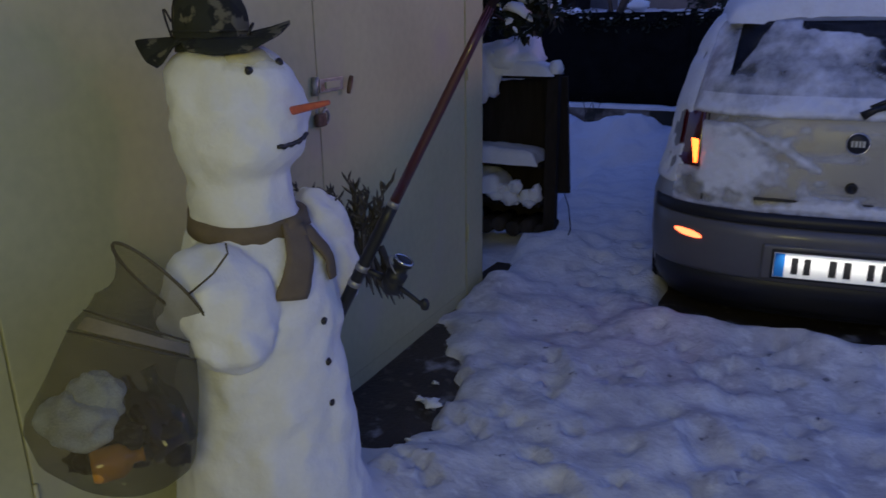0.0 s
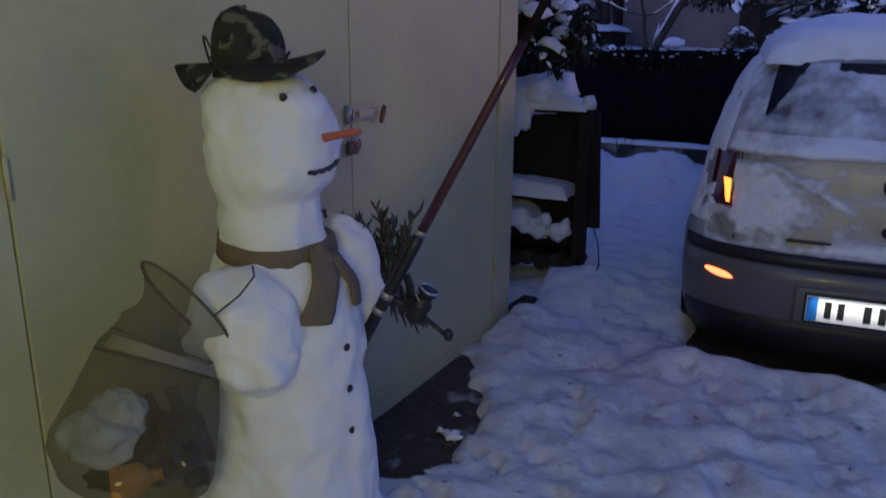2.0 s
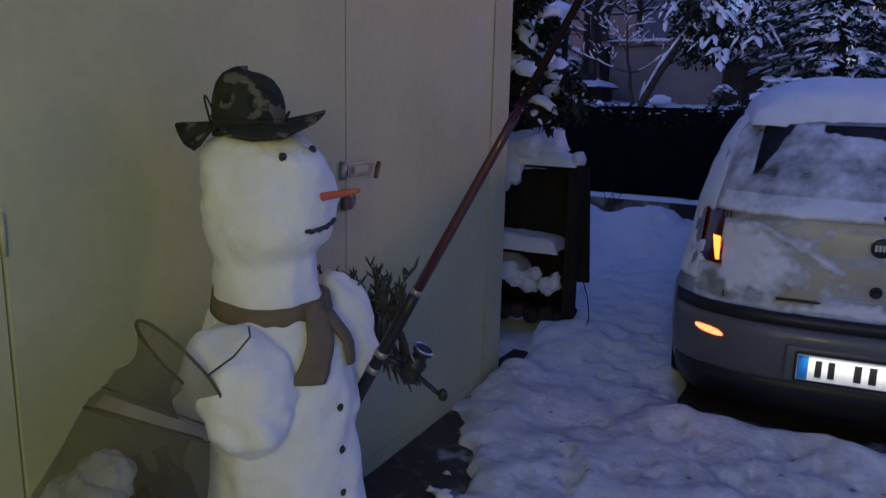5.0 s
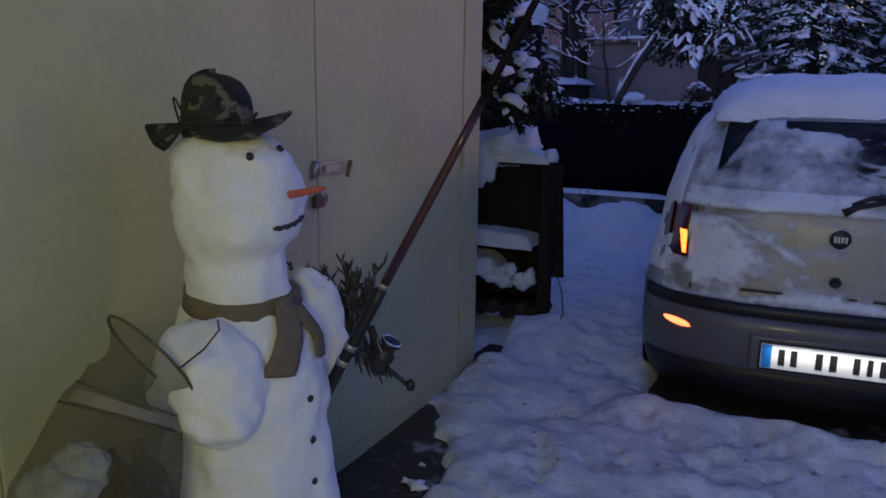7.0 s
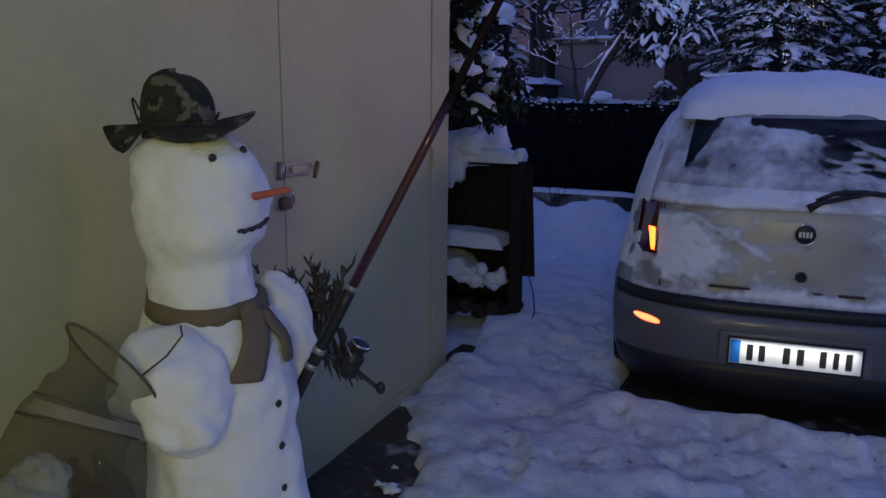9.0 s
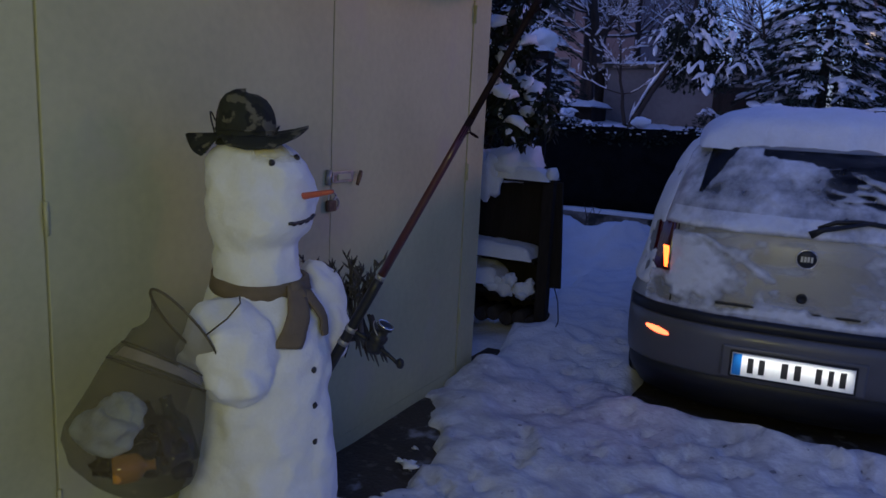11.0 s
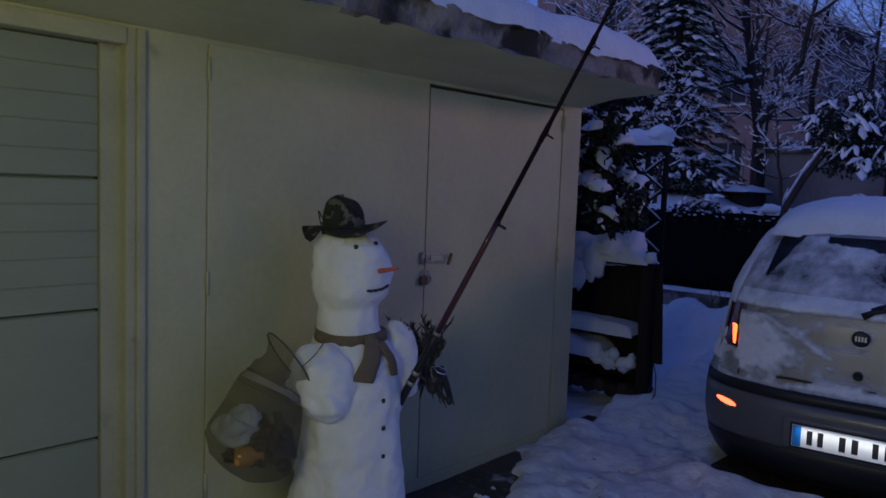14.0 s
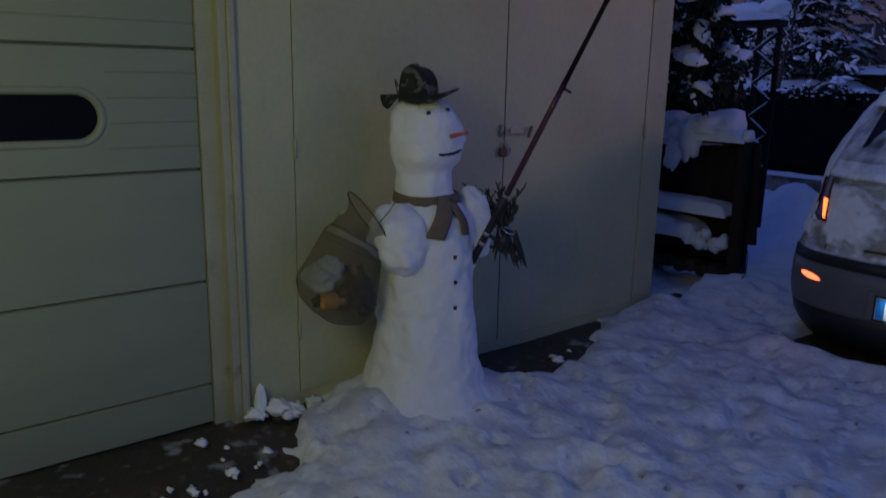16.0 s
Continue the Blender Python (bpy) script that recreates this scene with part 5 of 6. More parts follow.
def snow_slab(x0, x1, y0, y1, z, h, seed, n=22):
    """A pillow of snow that lies on a flat support."""
    s, rows = Shape(), []
    for i in range(n + 1):
        row = []
        for j in range(n + 1):
            u, v = -1 + 2 * i / n, -1 + 2 * j / n
            e = max(0, 1 - abs(u) ** 6) ** 0.5 * max(0, 1 - abs(v) ** 6) ** 0.5
            x, y = (x0 + x1) / 2 + u * (x1 - x0) / 2, (y0 + y1) / 2 + v * (y1 - y0) / 2
            k = 1 + 0.35 * noise.noise((x * 6, y * 6, seed)) + 0.15 * noise.noise((x * 17, y * 17, seed))
            row.append((x + 0.012 * noise.noise((y * 9, seed, 1)) * abs(u), y + 0.02 * noise.noise((x * 8, seed, 2)) * abs(v), z - 0.012 + (h + 0.012) * e * k))
        rows.append(row)
    return s.grid(rows)


rack = thing("wooden_rack", "dark weathered wooden rack loaded with snow beside the garage", "rack")
for x0 in (-1.305, -2.2):
    for y in (3.99, 4.19):
        x = x0 - 0.32 * (y - 3.99)
        s = Shape().box((x - 0.04, y - 0.03, -0.12), (x + 0.035, y + 0.03, 0.955), bevel=0.005)
        part("post", s, DARKWOOD, rack, smooth=False)
for z, name in ((0.955, "top_board"), (0.415, "shelf"), (0.17, "shelf")):
    for k in range(2):
        s = Shape().box((-2.3, 3.96 + 0.13 * k, z - 0.03), (-1.285 - 0.05 * k if z > 0.9 else -1.37 - 0.04 * k, 4.085 + 0.13 * k, z), bevel=0.004)
        part(name, s, DARKWOOD, rack, smooth=False)
s = Shape().box((-2.25, 4.225, -0.1), (-1.40, 4.25, 0.95))
part("back_panel", s, DARKWOOD, rack, smooth=False)
s = snow_slab(-2.3, -1.30, 3.92, 4.16, 0.955, 0.07, 3)
s.blob((-1.62, 4.12, 1.03), (0.2, 0.2, 0.13), 12, 0.4, 2, 5)
s.blob((-1.9, 4.1, 1.0), (0.25, 0.2, 0.13), 12, 0.4, 2, 7)
s.blob((-1.72, 3.93, 0.93), (0.09, 0.05, 0.14), 10, 0.5, 2, 9)
s.blob((-1.84, 3.92, 0.83), (0.07, 0.04, 0.12), 10, 0.5, 2, 11)
s.blob((-1.30, 4.0, 0.985), (0.045, 0.05, 0.05), 10, 0.3, 2, 12)
tagged(part("rack_snow", s, SNOW), "heaped snow lying and spilling over the rack top", "snow", kind="stuff")
s = snow_slab(-2.25, -1.385, 3.93, 4.21, 0.415, 0.085, 8)
tagged(part("shelf_snow", s, SNOW), "even snow lying along the rack shelf", "snow", kind="stuff")
s = snow_slab(-2.2, -1.62, 3.92, 4.2, 0.22, 0.12, 12)
for k in range(16):
    s.blob((rng.uniform(-1.66, -1.38), rng.uniform(3.9, 4.05), rng.uniform(0.16, 0.27)), (rng.uniform(0.03, 0.07), 0.04, rng.uniform(0.02, 0.06)), 7, 0.5, 2, k)
tagged(part("log_snow", s, SNOW), "broken snow caught on the lower shelf", "snow", kind="stuff")
for k in range(9):
    x, z = -2.12 + 0.095 * k, 0.03 + 0.02 * (k % 2)
    m = pose(x, 4.0, z - 0.05, 90, 0, 0)
    s = Shape().lathe([(0.0, 0.04), (0.045, 0.04), (0.05, 0.03), (0.05, -0.2), (0.0, -0.2)], 12, m)
    tagged(part("firewood_log", s, BARK), "dark wet log stacked under the rack", "log", "stacked logs")
s = Shape().box((-0.055, -0.015, 0.0), (0.06, 0.015, 0.72), bevel=0.003)
tagged(part("leaning_board", s, DARKWOOD, at=pose(-1.285, 4.12, 0.21, 0, -3, 4), smooth=False), "dark board leaning on the rack post", "board")
s = Shape().tube([(-1.22, 3.98, 0.25), (-1.17, 3.93, 0.17), (-1.13, 3.85, 0.06), (-1.13, 3.72, -0.02), (-1.17, 3.6, -0.055), (-1.22, 3.55, -0.06)], 0.004, 6)
tagged(part("loose_wire", s, BLACK), "thin dark wire trailing into the snow", "wire")

pergola = thing("pergola", "dark lattice pergola post and beam capped with snow", "pergola")
for x in (-2.13, -1.95):
    s = Shape().box((x - 0.02, 5.47, 0.0), (x + 0.02, 5.51, 1.83), bevel=0.004)
    part("upright", s, DARKWOOD, pergola, smooth=False)
for k in range(8):
    z = 0.62 + 0.145 * k
    a, b = (-2.13, -1.95) if k % 2 else (-1.95, -2.13)
    s = Shape().tube([(a, 5.455, z), (b, 5.455, z + 0.14)], 0.014, 6)
    part("lattice_slat", s, DARKWOOD, pergola)
    s = Shape().tube([(a, 5.45, z + 0.015), ((a + b) / 2, 5.45, z + 0.088), (b, 5.45, z + 0.152)], [0.006, 0.009, 0.005], 6)
    part("slat_snow", s, SNOW, pergola, "thin snow on the slat")
s = Shape().box((-4.5, 5.42, 1.83), (-1.93, 5.56, 1.90), bevel=0.006)
part("beam", s, DARKWOOD, pergola, smooth=False)
s = snow_slab(-4.5, -1.92, 5.38, 5.6, 1.90, 0.15, 4, 30)
s.blob((-2.02, 5.49, 1.985), (0.12, 0.12, 0.10), 14, 0.25, 2, 6)
part("beam_snow", s, SNOW, pergola, "thick snow along the beam")


def leaves(s, c, r, n, size, rg, droop=0.5):
    """Small two-triangle leaves scattered in a lumpy cloud."""
    for _ in range(n):
        d = Vector((rg.gauss(0, 1), rg.gauss(0, 1), rg.gauss(0, 1))).normalized() * rg.random() ** 0.45
        p = Vector(c) + Vector((d.x * r[0], d.y * r[1], d.z * r[2]))
        u = Vector((rg.gauss(0, 1), rg.gauss(0, 1), rg.gauss(0, 0.6) - droop)).normalized()
        w = u.cross(Vector((rg.gauss(0, 1), rg.gauss(0, 1), 1))).normalized()
        L = size * rg.uniform(0.6, 1.4)
        s.add([p, p + u * L * 0.5 + w * L * 0.24, p + u * L, p + u * L * 0.5 - w * L * 0.24], [(0, 1, 2, 3)])


rg = random.Random(31)
climber = thing("climbing_shrub", "dark evergreen climber at the garage corner, clotted with snow", "shrub")
s = Shape()
for k in range(7):
    x, y = rg.uniform(-2.3, -1.85), rg.uniform(4.3, 4.7)
    pts = [Vector((x, y, -0.1))]
    for q in range(9):
        pts.append(pts[-1] + Vector((rg.uniform(-0.07, 0.07), rg.uniform(-0.07, 0.07), 0.25)))
    s.tube(pts, [0.022 - 0.0018 * q for q in range(10)], 6)
part("stem", s, BARK, climber)
s, w = Shape(), Shape()
for k in range(74):
    z = rg.uniform(1.22, 2.25)
    y = rg.uniform(3.35, 4.65)
    x = 1.07 - (0.553 if z > 1.62 else 0.512) * (y + 0.83) - rg.random() ** 1.6 * 0.75
    # a bough that reaches out and hangs over
    out = Vector((rg.uniform(-0.2, 1.0), rg.uniform(-1.0, 0.1), 0)).normalized()
    reach, fall = rg.uniform(0.16, 0.34), rg.uniform(0.3, 0.9)
    root = Vector((x, y, z)) - out * reach
    bough = [root + out * reach * t + Vector((0, 0, reach * (0.35 * t - fall * t * t))) for t in (0, 0.17, 0.34, 0.5, 0.67, 0.84, 1.0)]
    s.tube(bough, [0.007, 0.006, 0.006, 0.005, 0.004, 0.003, 0.002], 4, caps=False)
    for p in bough:
        leaves(s, p, (0.07, 0.07, 0.07), 16, 0.065, rg, 0.9)
    if rg.random() < 0.78:
        i = rg.randint(0, 2)
        w.pad([p + Vector((0, 0, 0.04)) for p in bough[i:]], rg.uniform(0.04, 0.085), rg.uniform(0.03, 0.055), k)
        for q in range(3):
            p = bough[rg.randint(2, 6)] + Vector((rg.gauss(0, 0.05), rg.gauss(0, 0.05), rg.gauss(-0.01, 0.03)))
            d = Vector((rg.uniform(-1, 1), rg.uniform(-1, 1), -0.8)).normalized() * rg.uniform(0.03, 0.06)
            w.pad([p, p + d * 0.3, p + d * 0.65, p + d], rg.uniform(0.012, 0.025), 0.014, k + q)
for k in range(60):
    z = rg.uniform(1.0, 2.1)
    y = rg.uniform(4.3, 4.75)
    leaves(s, (1.07 - 0.56 * (y + 0.83) - rg.uniform(0.1, 0.7), y, z), (0.16, 0.16, 0.14), 110, 0.05, rg, 0.8)
part("foliage", s, LEAF, climber, smooth=False)
part("clinging_snow", w, SNOW, climber, "lumps of snow caught in the leaves")

# ---------------------------------------------------------------- fence and kerb
s = Shape()
rows = []
for i in range(121):
    x = -9 + 18 * i / 120
    q = 0.008 * noise.noise((x * 5, 1, 1))
    rows.append([(x, 6.82 + q, 0.0), (x, 6.815 + q, 0.395), (x, 6.83, 0.41), (x, 7.02, 0.41), (x, 7.03, 0.0)])
s.grid(rows)
tagged(part("kerb_wall", s, CONCRETE, smooth=False), "low grey concrete kerb wall under the fence", "kerb", kind="structure")
s = Shape()
rows = []
for i in range(241):
    x = -9 + 18 * i / 240
    h = 0.03 + 0.012 * noise.noise((x * 3, 2, 2)) + 0.01 * noise.noise((x * 12, 2, 5))
    rows.append([(x, 6.805 + 0.01 * noise.noise((x * 7, 0, 0)), 0.40), (x, 6.80, 0.41 + h * 0.5), (x, 6.82, 0.41 + h), (x, 6.88, 0.415 + h), (x, 6.89, 0.40)])
s.grid(rows)
tagged(part("kerb_snow", s, SNOW), "strip of snow along the kerb", "snow", kind="stuff")
fence = thing("fence", "black sheeted garden fence flecked with snow along its top", "fence")
for k in range(10):
    x = -9 + 2 * k
    s = Shape().box((x - 0.025, 6.93, 0.40), (x + 0.025, 6.98, 1.30), bevel=0.004)
    part("post", s, FENCE, fence, smooth=False)
    if k < 9:
        s, rows = Shape(), []
        for i in range(41):
            xx = x + 0.001 + 1.998 * i / 40
            rows.append([(xx, 6.92 + 0.012 * noise.noise((xx * 3, z * 4, 2)), z + (0.012 * noise.noise((xx * 6, 0, 7)) if z > 1.2 else 0)) for z in (0.41, 0.6, 0.8, 1.0, 1.15, 1.275)])
        s.grid(rows)
        ob = part("panel", s, FENCE, fence)
        ob.modifiers.new("thick", "SOLIDIFY").thickness = 0.012
s, w = Shape(), Shape()
for k in range(230):
    x = rg.uniform(-5.5, 3.5)
    leaves(s, (x, 6.91, 1.27 + rg.uniform(-0.12, 0.03)), (0.08, 0.03, 0.05), 10, 0.05, rg, 0.3)
    if rg.random() < 0.4:
        w.blob((x, 6.89, 1.285 + rg.uniform(-0.08, 0.01)), (rg.uniform(0.008, 0.03), 0.015, rg.uniform(0.005, 0.011)), 5, 0.4, 2, k)
part("ivy", s, LEAF, fence, smooth=False)
part("snow_flecks", w, SNOW, fence)
s = Shape().blob((-1.5, 6.95, 1.335), (0.095, 0.09, 0.055), 12, 0.25, 2, 3)
tagged(part("post_snow_cap", s, SNOW), "round cap of snow on a fence post", "snow", kind="stuff")
s = Shape()
for x, y in ((-1.78, 6.28), (-1.71, 6.32)):
    s.tube([(x, y, 0.15), (x + 0.02, y, 0.42), (x - 0.02, y, 0.56)], [0.006, 0.005, 0.002], 5).tube([(x + 0.02, y, 0.4), (x + 0.09, y, 0.55)], [0.004, 0.001], 5)
tagged(part("bare_twig", s, BARK), "bare sapling twig standing in the snow", "sapling")

# clods of snow thrown up along the cleared strip
s = Shape()
for k in range(26):
    y = rg.choice((rg.uniform(-0.3, 0.5), rg.uniform(1.5, 3.1)))
    x = WX + 0.36 + 0.22 * max(0, 0.3 - y) - (0.2 if y > 2.7 else 0) + rg.gauss(0, 0.05)
    r = rg.uniform(0.005, 0.016) * (1.8 if rg.random() < 0.12 else 1)
    s.blob((x, y, -0.108 + r * 0.5), (r * 1.5, r, r * 0.7), 6, 1.1, 2.5, k)
for k in range(11):
    x, y = WX + abs(rg.gauss(0, 0.09)) + 0.02, 0.40 + rg.gauss(0, 0.13)
    r = rg.uniform(0.015, 0.045)
    s.blob((max(WX + r, x), y, -0.1 + r * 0.5 + max(0, 0.06 - abs(y - 0.36))), (r * 1.3, r * 1.2, r * 0.7), 9, 0.9, 2.4, k)
s.blob((WX + 0.04, 0.335, -0.04), (0.025, 0.028, 0.085), 12, 0.4, 2.6, 4)
for k in range(5):
    x, y = rg.uniform(-1.25, -0.95), rg.uniform(-0.6, 0.15)
    r = rg.uniform(0.006, 0.018)
    s.blob((x, y, -0.108 + r * 0.4), (r * 1.4, r, r * 0.6), 6, 1.1, 2.5, k)
tagged(part("snow_clods", s, SNOW), "clods of snow scattered on the wet concrete", "snow clods", kind="stuff")

FORK = [([(-4.2, 14.5, 0.9), (-4.25, 14.5, 1.5), (-4.45, 14.5, 2.87), (-4.76, 14.5, 4.73), (-5.0, 14.5, 6.4)], 0.13, 0.05, 16),
        ([(-4.45, 14.5, 2.87), (-4.0, 14.5, 3.4), (-3.7, 14.5, 4.07), (-3.5, 14.5, 5.3), (-3.45, 14.5, 6.4)], 0.075, 0.03, 7),
        ([(-3.55, 14.5, 4.9), (-2.8, 14.4, 5.35), (-1.9, 14.3, 5.6)], 0.04, 0.012, 7),
        ([(-4.6, 14.5, 3.8), (-5.3, 14.5, 4.6), (-5.8, 14.5, 5.6)], 0.05, 0.015, 6)]
ARCH = [(-2.72, 10.9, 0.9), (-2.63, 10.9, 1.3), (-2.4, 10.9, 1.75), (-2.1, 10.9, 2.2), (-1.95, 10.9, 2.58), (-1.7, 10.9, 2.6), (-1.42, 10.9, 2.25)]

# ---------------------------------------------------------------- trees


def spruce(x, y, h, r, seed, label, low=0.25):
    z0 = float(base_height(np.array([x]), np.array([y]))[0]) - 0.05
    rg = random.Random(seed)
    tree = thing("spruce_tree", label, "spruce tree", pose(x, y, z0))
    s = Shape().tube([(0, 0, 0), (0.01, 0, h * 0.5), (0, 0.01, h * 0.98)], [0.035 * h * 0.6, 0.02 * h * 0.6, 0.006], 8)
    part("trunk", s, BARK, tree)
    s, w = Shape(), Shape()
    z = low
    while z < h * 0.98:
        L0 = r * (1 - z / h) ** 0.8 + 0.05
        nb = 9 if L0 > 0.4 else 6
        off = rg.random() * 6.3
        for b in range(nb):
            a = off + 2 * math.pi * b / nb + rg.uniform(-0.25, 0.25)
            L = L0 * rg.uniform(0.7, 1.12)
            d = Vector((math.cos(a), math.sin(a), 0))
            side = Vector((-d.y, d.x, 0))
            up0, drop = rg.uniform(0.05, 0.2), rg.uniform(0.35, 0.6)
            at = lambda t: Vector((0, 0, z)) + d * L * t + Vector((0, 0, L * (up0 * t - drop * t * t)))
            s.tube([at(0), at(0.5), at(1)], [0.012, 0.008, 0.003], 4, caps=False)
            for q in range(int(30 + 46 * L)):
                t = rg.uniform(0.12, 1.0)
                p = at(t)
                wd = 0.34 * L * (1 - t * 0.75)
                e = side * rg.uniform(-1, 1) * wd
                p = p + e + Vector((0, 0, -abs(e.length) * 0.35 + rg.uniform(-0.02, 0.02)))
                u = (d * 0.8 + e * 2.2 + Vector((0, 0, -0.45 + rg.uniform(-0.3, 0.3)))).normalized()
                n = u.cross(Vector((rg.uniform(-1, 1), rg.uniform(-1, 1), 1))).normalized()
                l = rg.uniform(0.06, 0.13)
                s.add([p, p + u * l * 0.5 + n * l * 0.16, p + u * l, p + u * l * 0.5 - n * l * 0.16], [(0, 1, 2, 3)])
            for q in range(int(1.6 + 2.2 * L)):
                t0 = rg.uniform(0.2, 0.85)
                t1 = min(1.0, t0 + rg.uniform(0.1, 0.24) / L)
                if rg.random() < 0.3:
                    continue
                w.pad([at(t0 + (t1 - t0) * e / 5) + side * 0.06 * L * rg.uniform(-1, 1) + Vector((0, 0, 0.03)) for e in range(6)], 0.03 + 0.05 * L * rg.uniform(0.5, 1.3), rg.uniform(0.022, 0.042), rg.random() * 90)
            for q in range(int(1 + 4 * L)):
                # side sprays carry their own small loads
                t = rg.uniform(0.3, 0.95)
                e = side * rg.choice((-1, 1)) * 0.3 * L * (1 - t * 0.7)
                p0, p1 = at(t) + e * 0.3 + Vector((0, 0, 0.02)), at(t) + e + d * 0.12 * L + Vector((0, 0, 0.02 - e.length * 0.35))
                if rg.random() < 0.5:
                    w.pad([p0.lerp(p1, u / 3) for u in range(4)], rg.uniform(0.018, 0.035), rg.uniform(0.014, 0.026), rg.random() * 90)
        z += 0.13 + 0.09 * (1 - z / h) * rg.uniform(0.8, 1.2)
    part("crown", s, NEEDLE, tree, smooth=False)
    part("branch_snow", w, SNOW, tree, "clumps of snow on the boughs")
    return tree


spruce(-5.5, 13.0, 6.2, 1.5, 5, "tall dark spruce loaded with snow behind the fence")
spruce(-0.15, 12.2, 3.75, 1.75, 8, "broad dark spruce with snow-laden boughs behind the fence")
spruce(1.3, 14.0, 3.2, 1.3, 11, "lower dark spruce with snowy boughs by the house")
spruce(-7.6, 16.5, 6.5, 1.5, 15, "tall distant spruce dusted with snow")
spruce(-1.4, 17.4, 2.6, 1.5, 23, "broad distant spruce dusted with snow")
spruce(0.9, 19.5, 3.2, 1.6, 27, "distant spruce in front of the brown house")


def bare_tree(x, y, paths, seed, label, depth=4, twig=1.0, r0=0.09, height=None):
    """A leafless tree: given limbs (lists of points), from which forks and snowy twigs grow."""
    rg = random.Random(seed)
    tree = thing("bare_tree", label, "bare tree", pose(x, y, 0))
    t_s, b_s, w = Shape(), Shape(), Shape()

    def snow_on(pts, radii):
        for i in range(len(pts) - 1):
            a, b = pts[i], pts[i + 1]
            d = b - a
            if d.length < 1e-4 or abs(d.normalized().z) > 0.8 or rg.random() < 0.3:
                continue
            k = max(radii[i] * 0.8, 0.010) * rg.uniform(0.7, 1.3)
            up = Vector((0, 0, radii[i] * 0.6 + k * 0.45))
            w.tube([a + up, (a + b) / 2 + up * 1.15, b + up], [k * 0.8, k, k * 0.7], 5)

    def grow(p, d, L, r, level):
        pts, radii = [p], [r]
        for i in range(4):
            d = (d + Vector((rg.uniform(-0.3, 0.3), rg.uniform(-0.3, 0.3), rg.uniform(-0.12, 0.22)))).normalized()
            pts.append(pts[-1] + d * L / 4)
            radii.append(r * (1 - 0.17 * (i + 1)))
        b_s.tube(pts, radii, 5 if level > 1 else 4, caps=False)
        snow_on(pts, radii)
        if level > 0:
            for k in range(3 if level > 1 else 4):
                i = rg.randint(1, 4)
                e = (d + Vector((rg.uniform(-1, 1), rg.uniform(-1, 1), rg.uniform(-0.35, 0.7))) * 0.9).normalized()
                grow(pts[i], e, L * rg.uniform(0.5, 0.75), max(0.005, radii[i] * 0.6), level - 1)

    first = True
    for pts, ra, rb, n in paths:
        pts = [Vector(p) - Vector((x, y, 0)) for p in pts]
        fine = []
        for i in range(len(pts) - 1):
            for q in range(4):
                fine.append(pts[i].lerp(pts[i + 1], q / 4) + Vector((rg.uniform(-1, 1), rg.uniform(-1, 1), 0)) * 0.02)
        fine.append(pts[-1])
        radii = [ra + (rb - ra) * i / (len(fine) - 1) for i in range(len(fine))]
        (t_s if first else b_s).tube(fine, radii, 9)
        first = False
        snow_on(fine, radii)
        for k in range(n):
            i = rg.randint(len(fine) // 3, len(fine) - 1)
            e = Vector((rg.uniform(-1, 1), rg.uniform(-0.8, 0.8), rg.uniform(-0.1, 0.7))).normalized()
            grow(fine[i], e, rg.uniform(0.6, 1.3) * twig, max(0.008, radii[i] * 0.5), depth - 2)
    part("trunk", t_s, BARK, tree)
    part("branch", b_s, BARK, tree)
    part("branch_snow", w, SNOW, tree, "snow lying along the branches")
    return tree


bare_tree(-4.2, 14.5, FORK, 3, "leafless forked tree with snow along its limbs", 4, 1.3)
rg = random.Random(77)
for k, (x, y, h) in enumerate(((-6.6, 12.0, 3.6), (-3.1, 17.0, 5.0), (-5.6, 18.0, 5.2), (-2.2, 18.5, 4.4), (-7.8, 14.5, 4.5), (-4.9, 11.2, 2.0), (-3.2, 12.6, 1.9), (-5.0, 20.0, 6.0), (-6.6, 20.5, 6.4), (-3.4, 19.5, 4.6), (-1.5, 16.0, 3.2), (-0.9, 19.0, 3.8), (0.9, 18.5, 4.0), (-9.5, 17.0, 6.0), (-2.6, 21.0, 4.4), (-0.2, 22.0, 4.2), (2.2, 21.5, 5.0), (-4.0, 23.0, 5.0))):
    z0 = float(base_height(np.array([x]), np.array([y]))[0]) - 0.1
    top = (x + rg.uniform(-0.4, 0.4), y + rg.uniform(-0.2, 0.2), z0 + h)
    mid = (x + rg.uniform(-0.15, 0.15), y, z0 + h * 0.45)
    bare_tree(x, y, [([(x, y, z0), mid, top], 0.02 * h, 0.008, int(8 + 3.2 * h))], 40 + k, "leafless tree with snow on every twig behind the fence", 4, 0.28 * h)

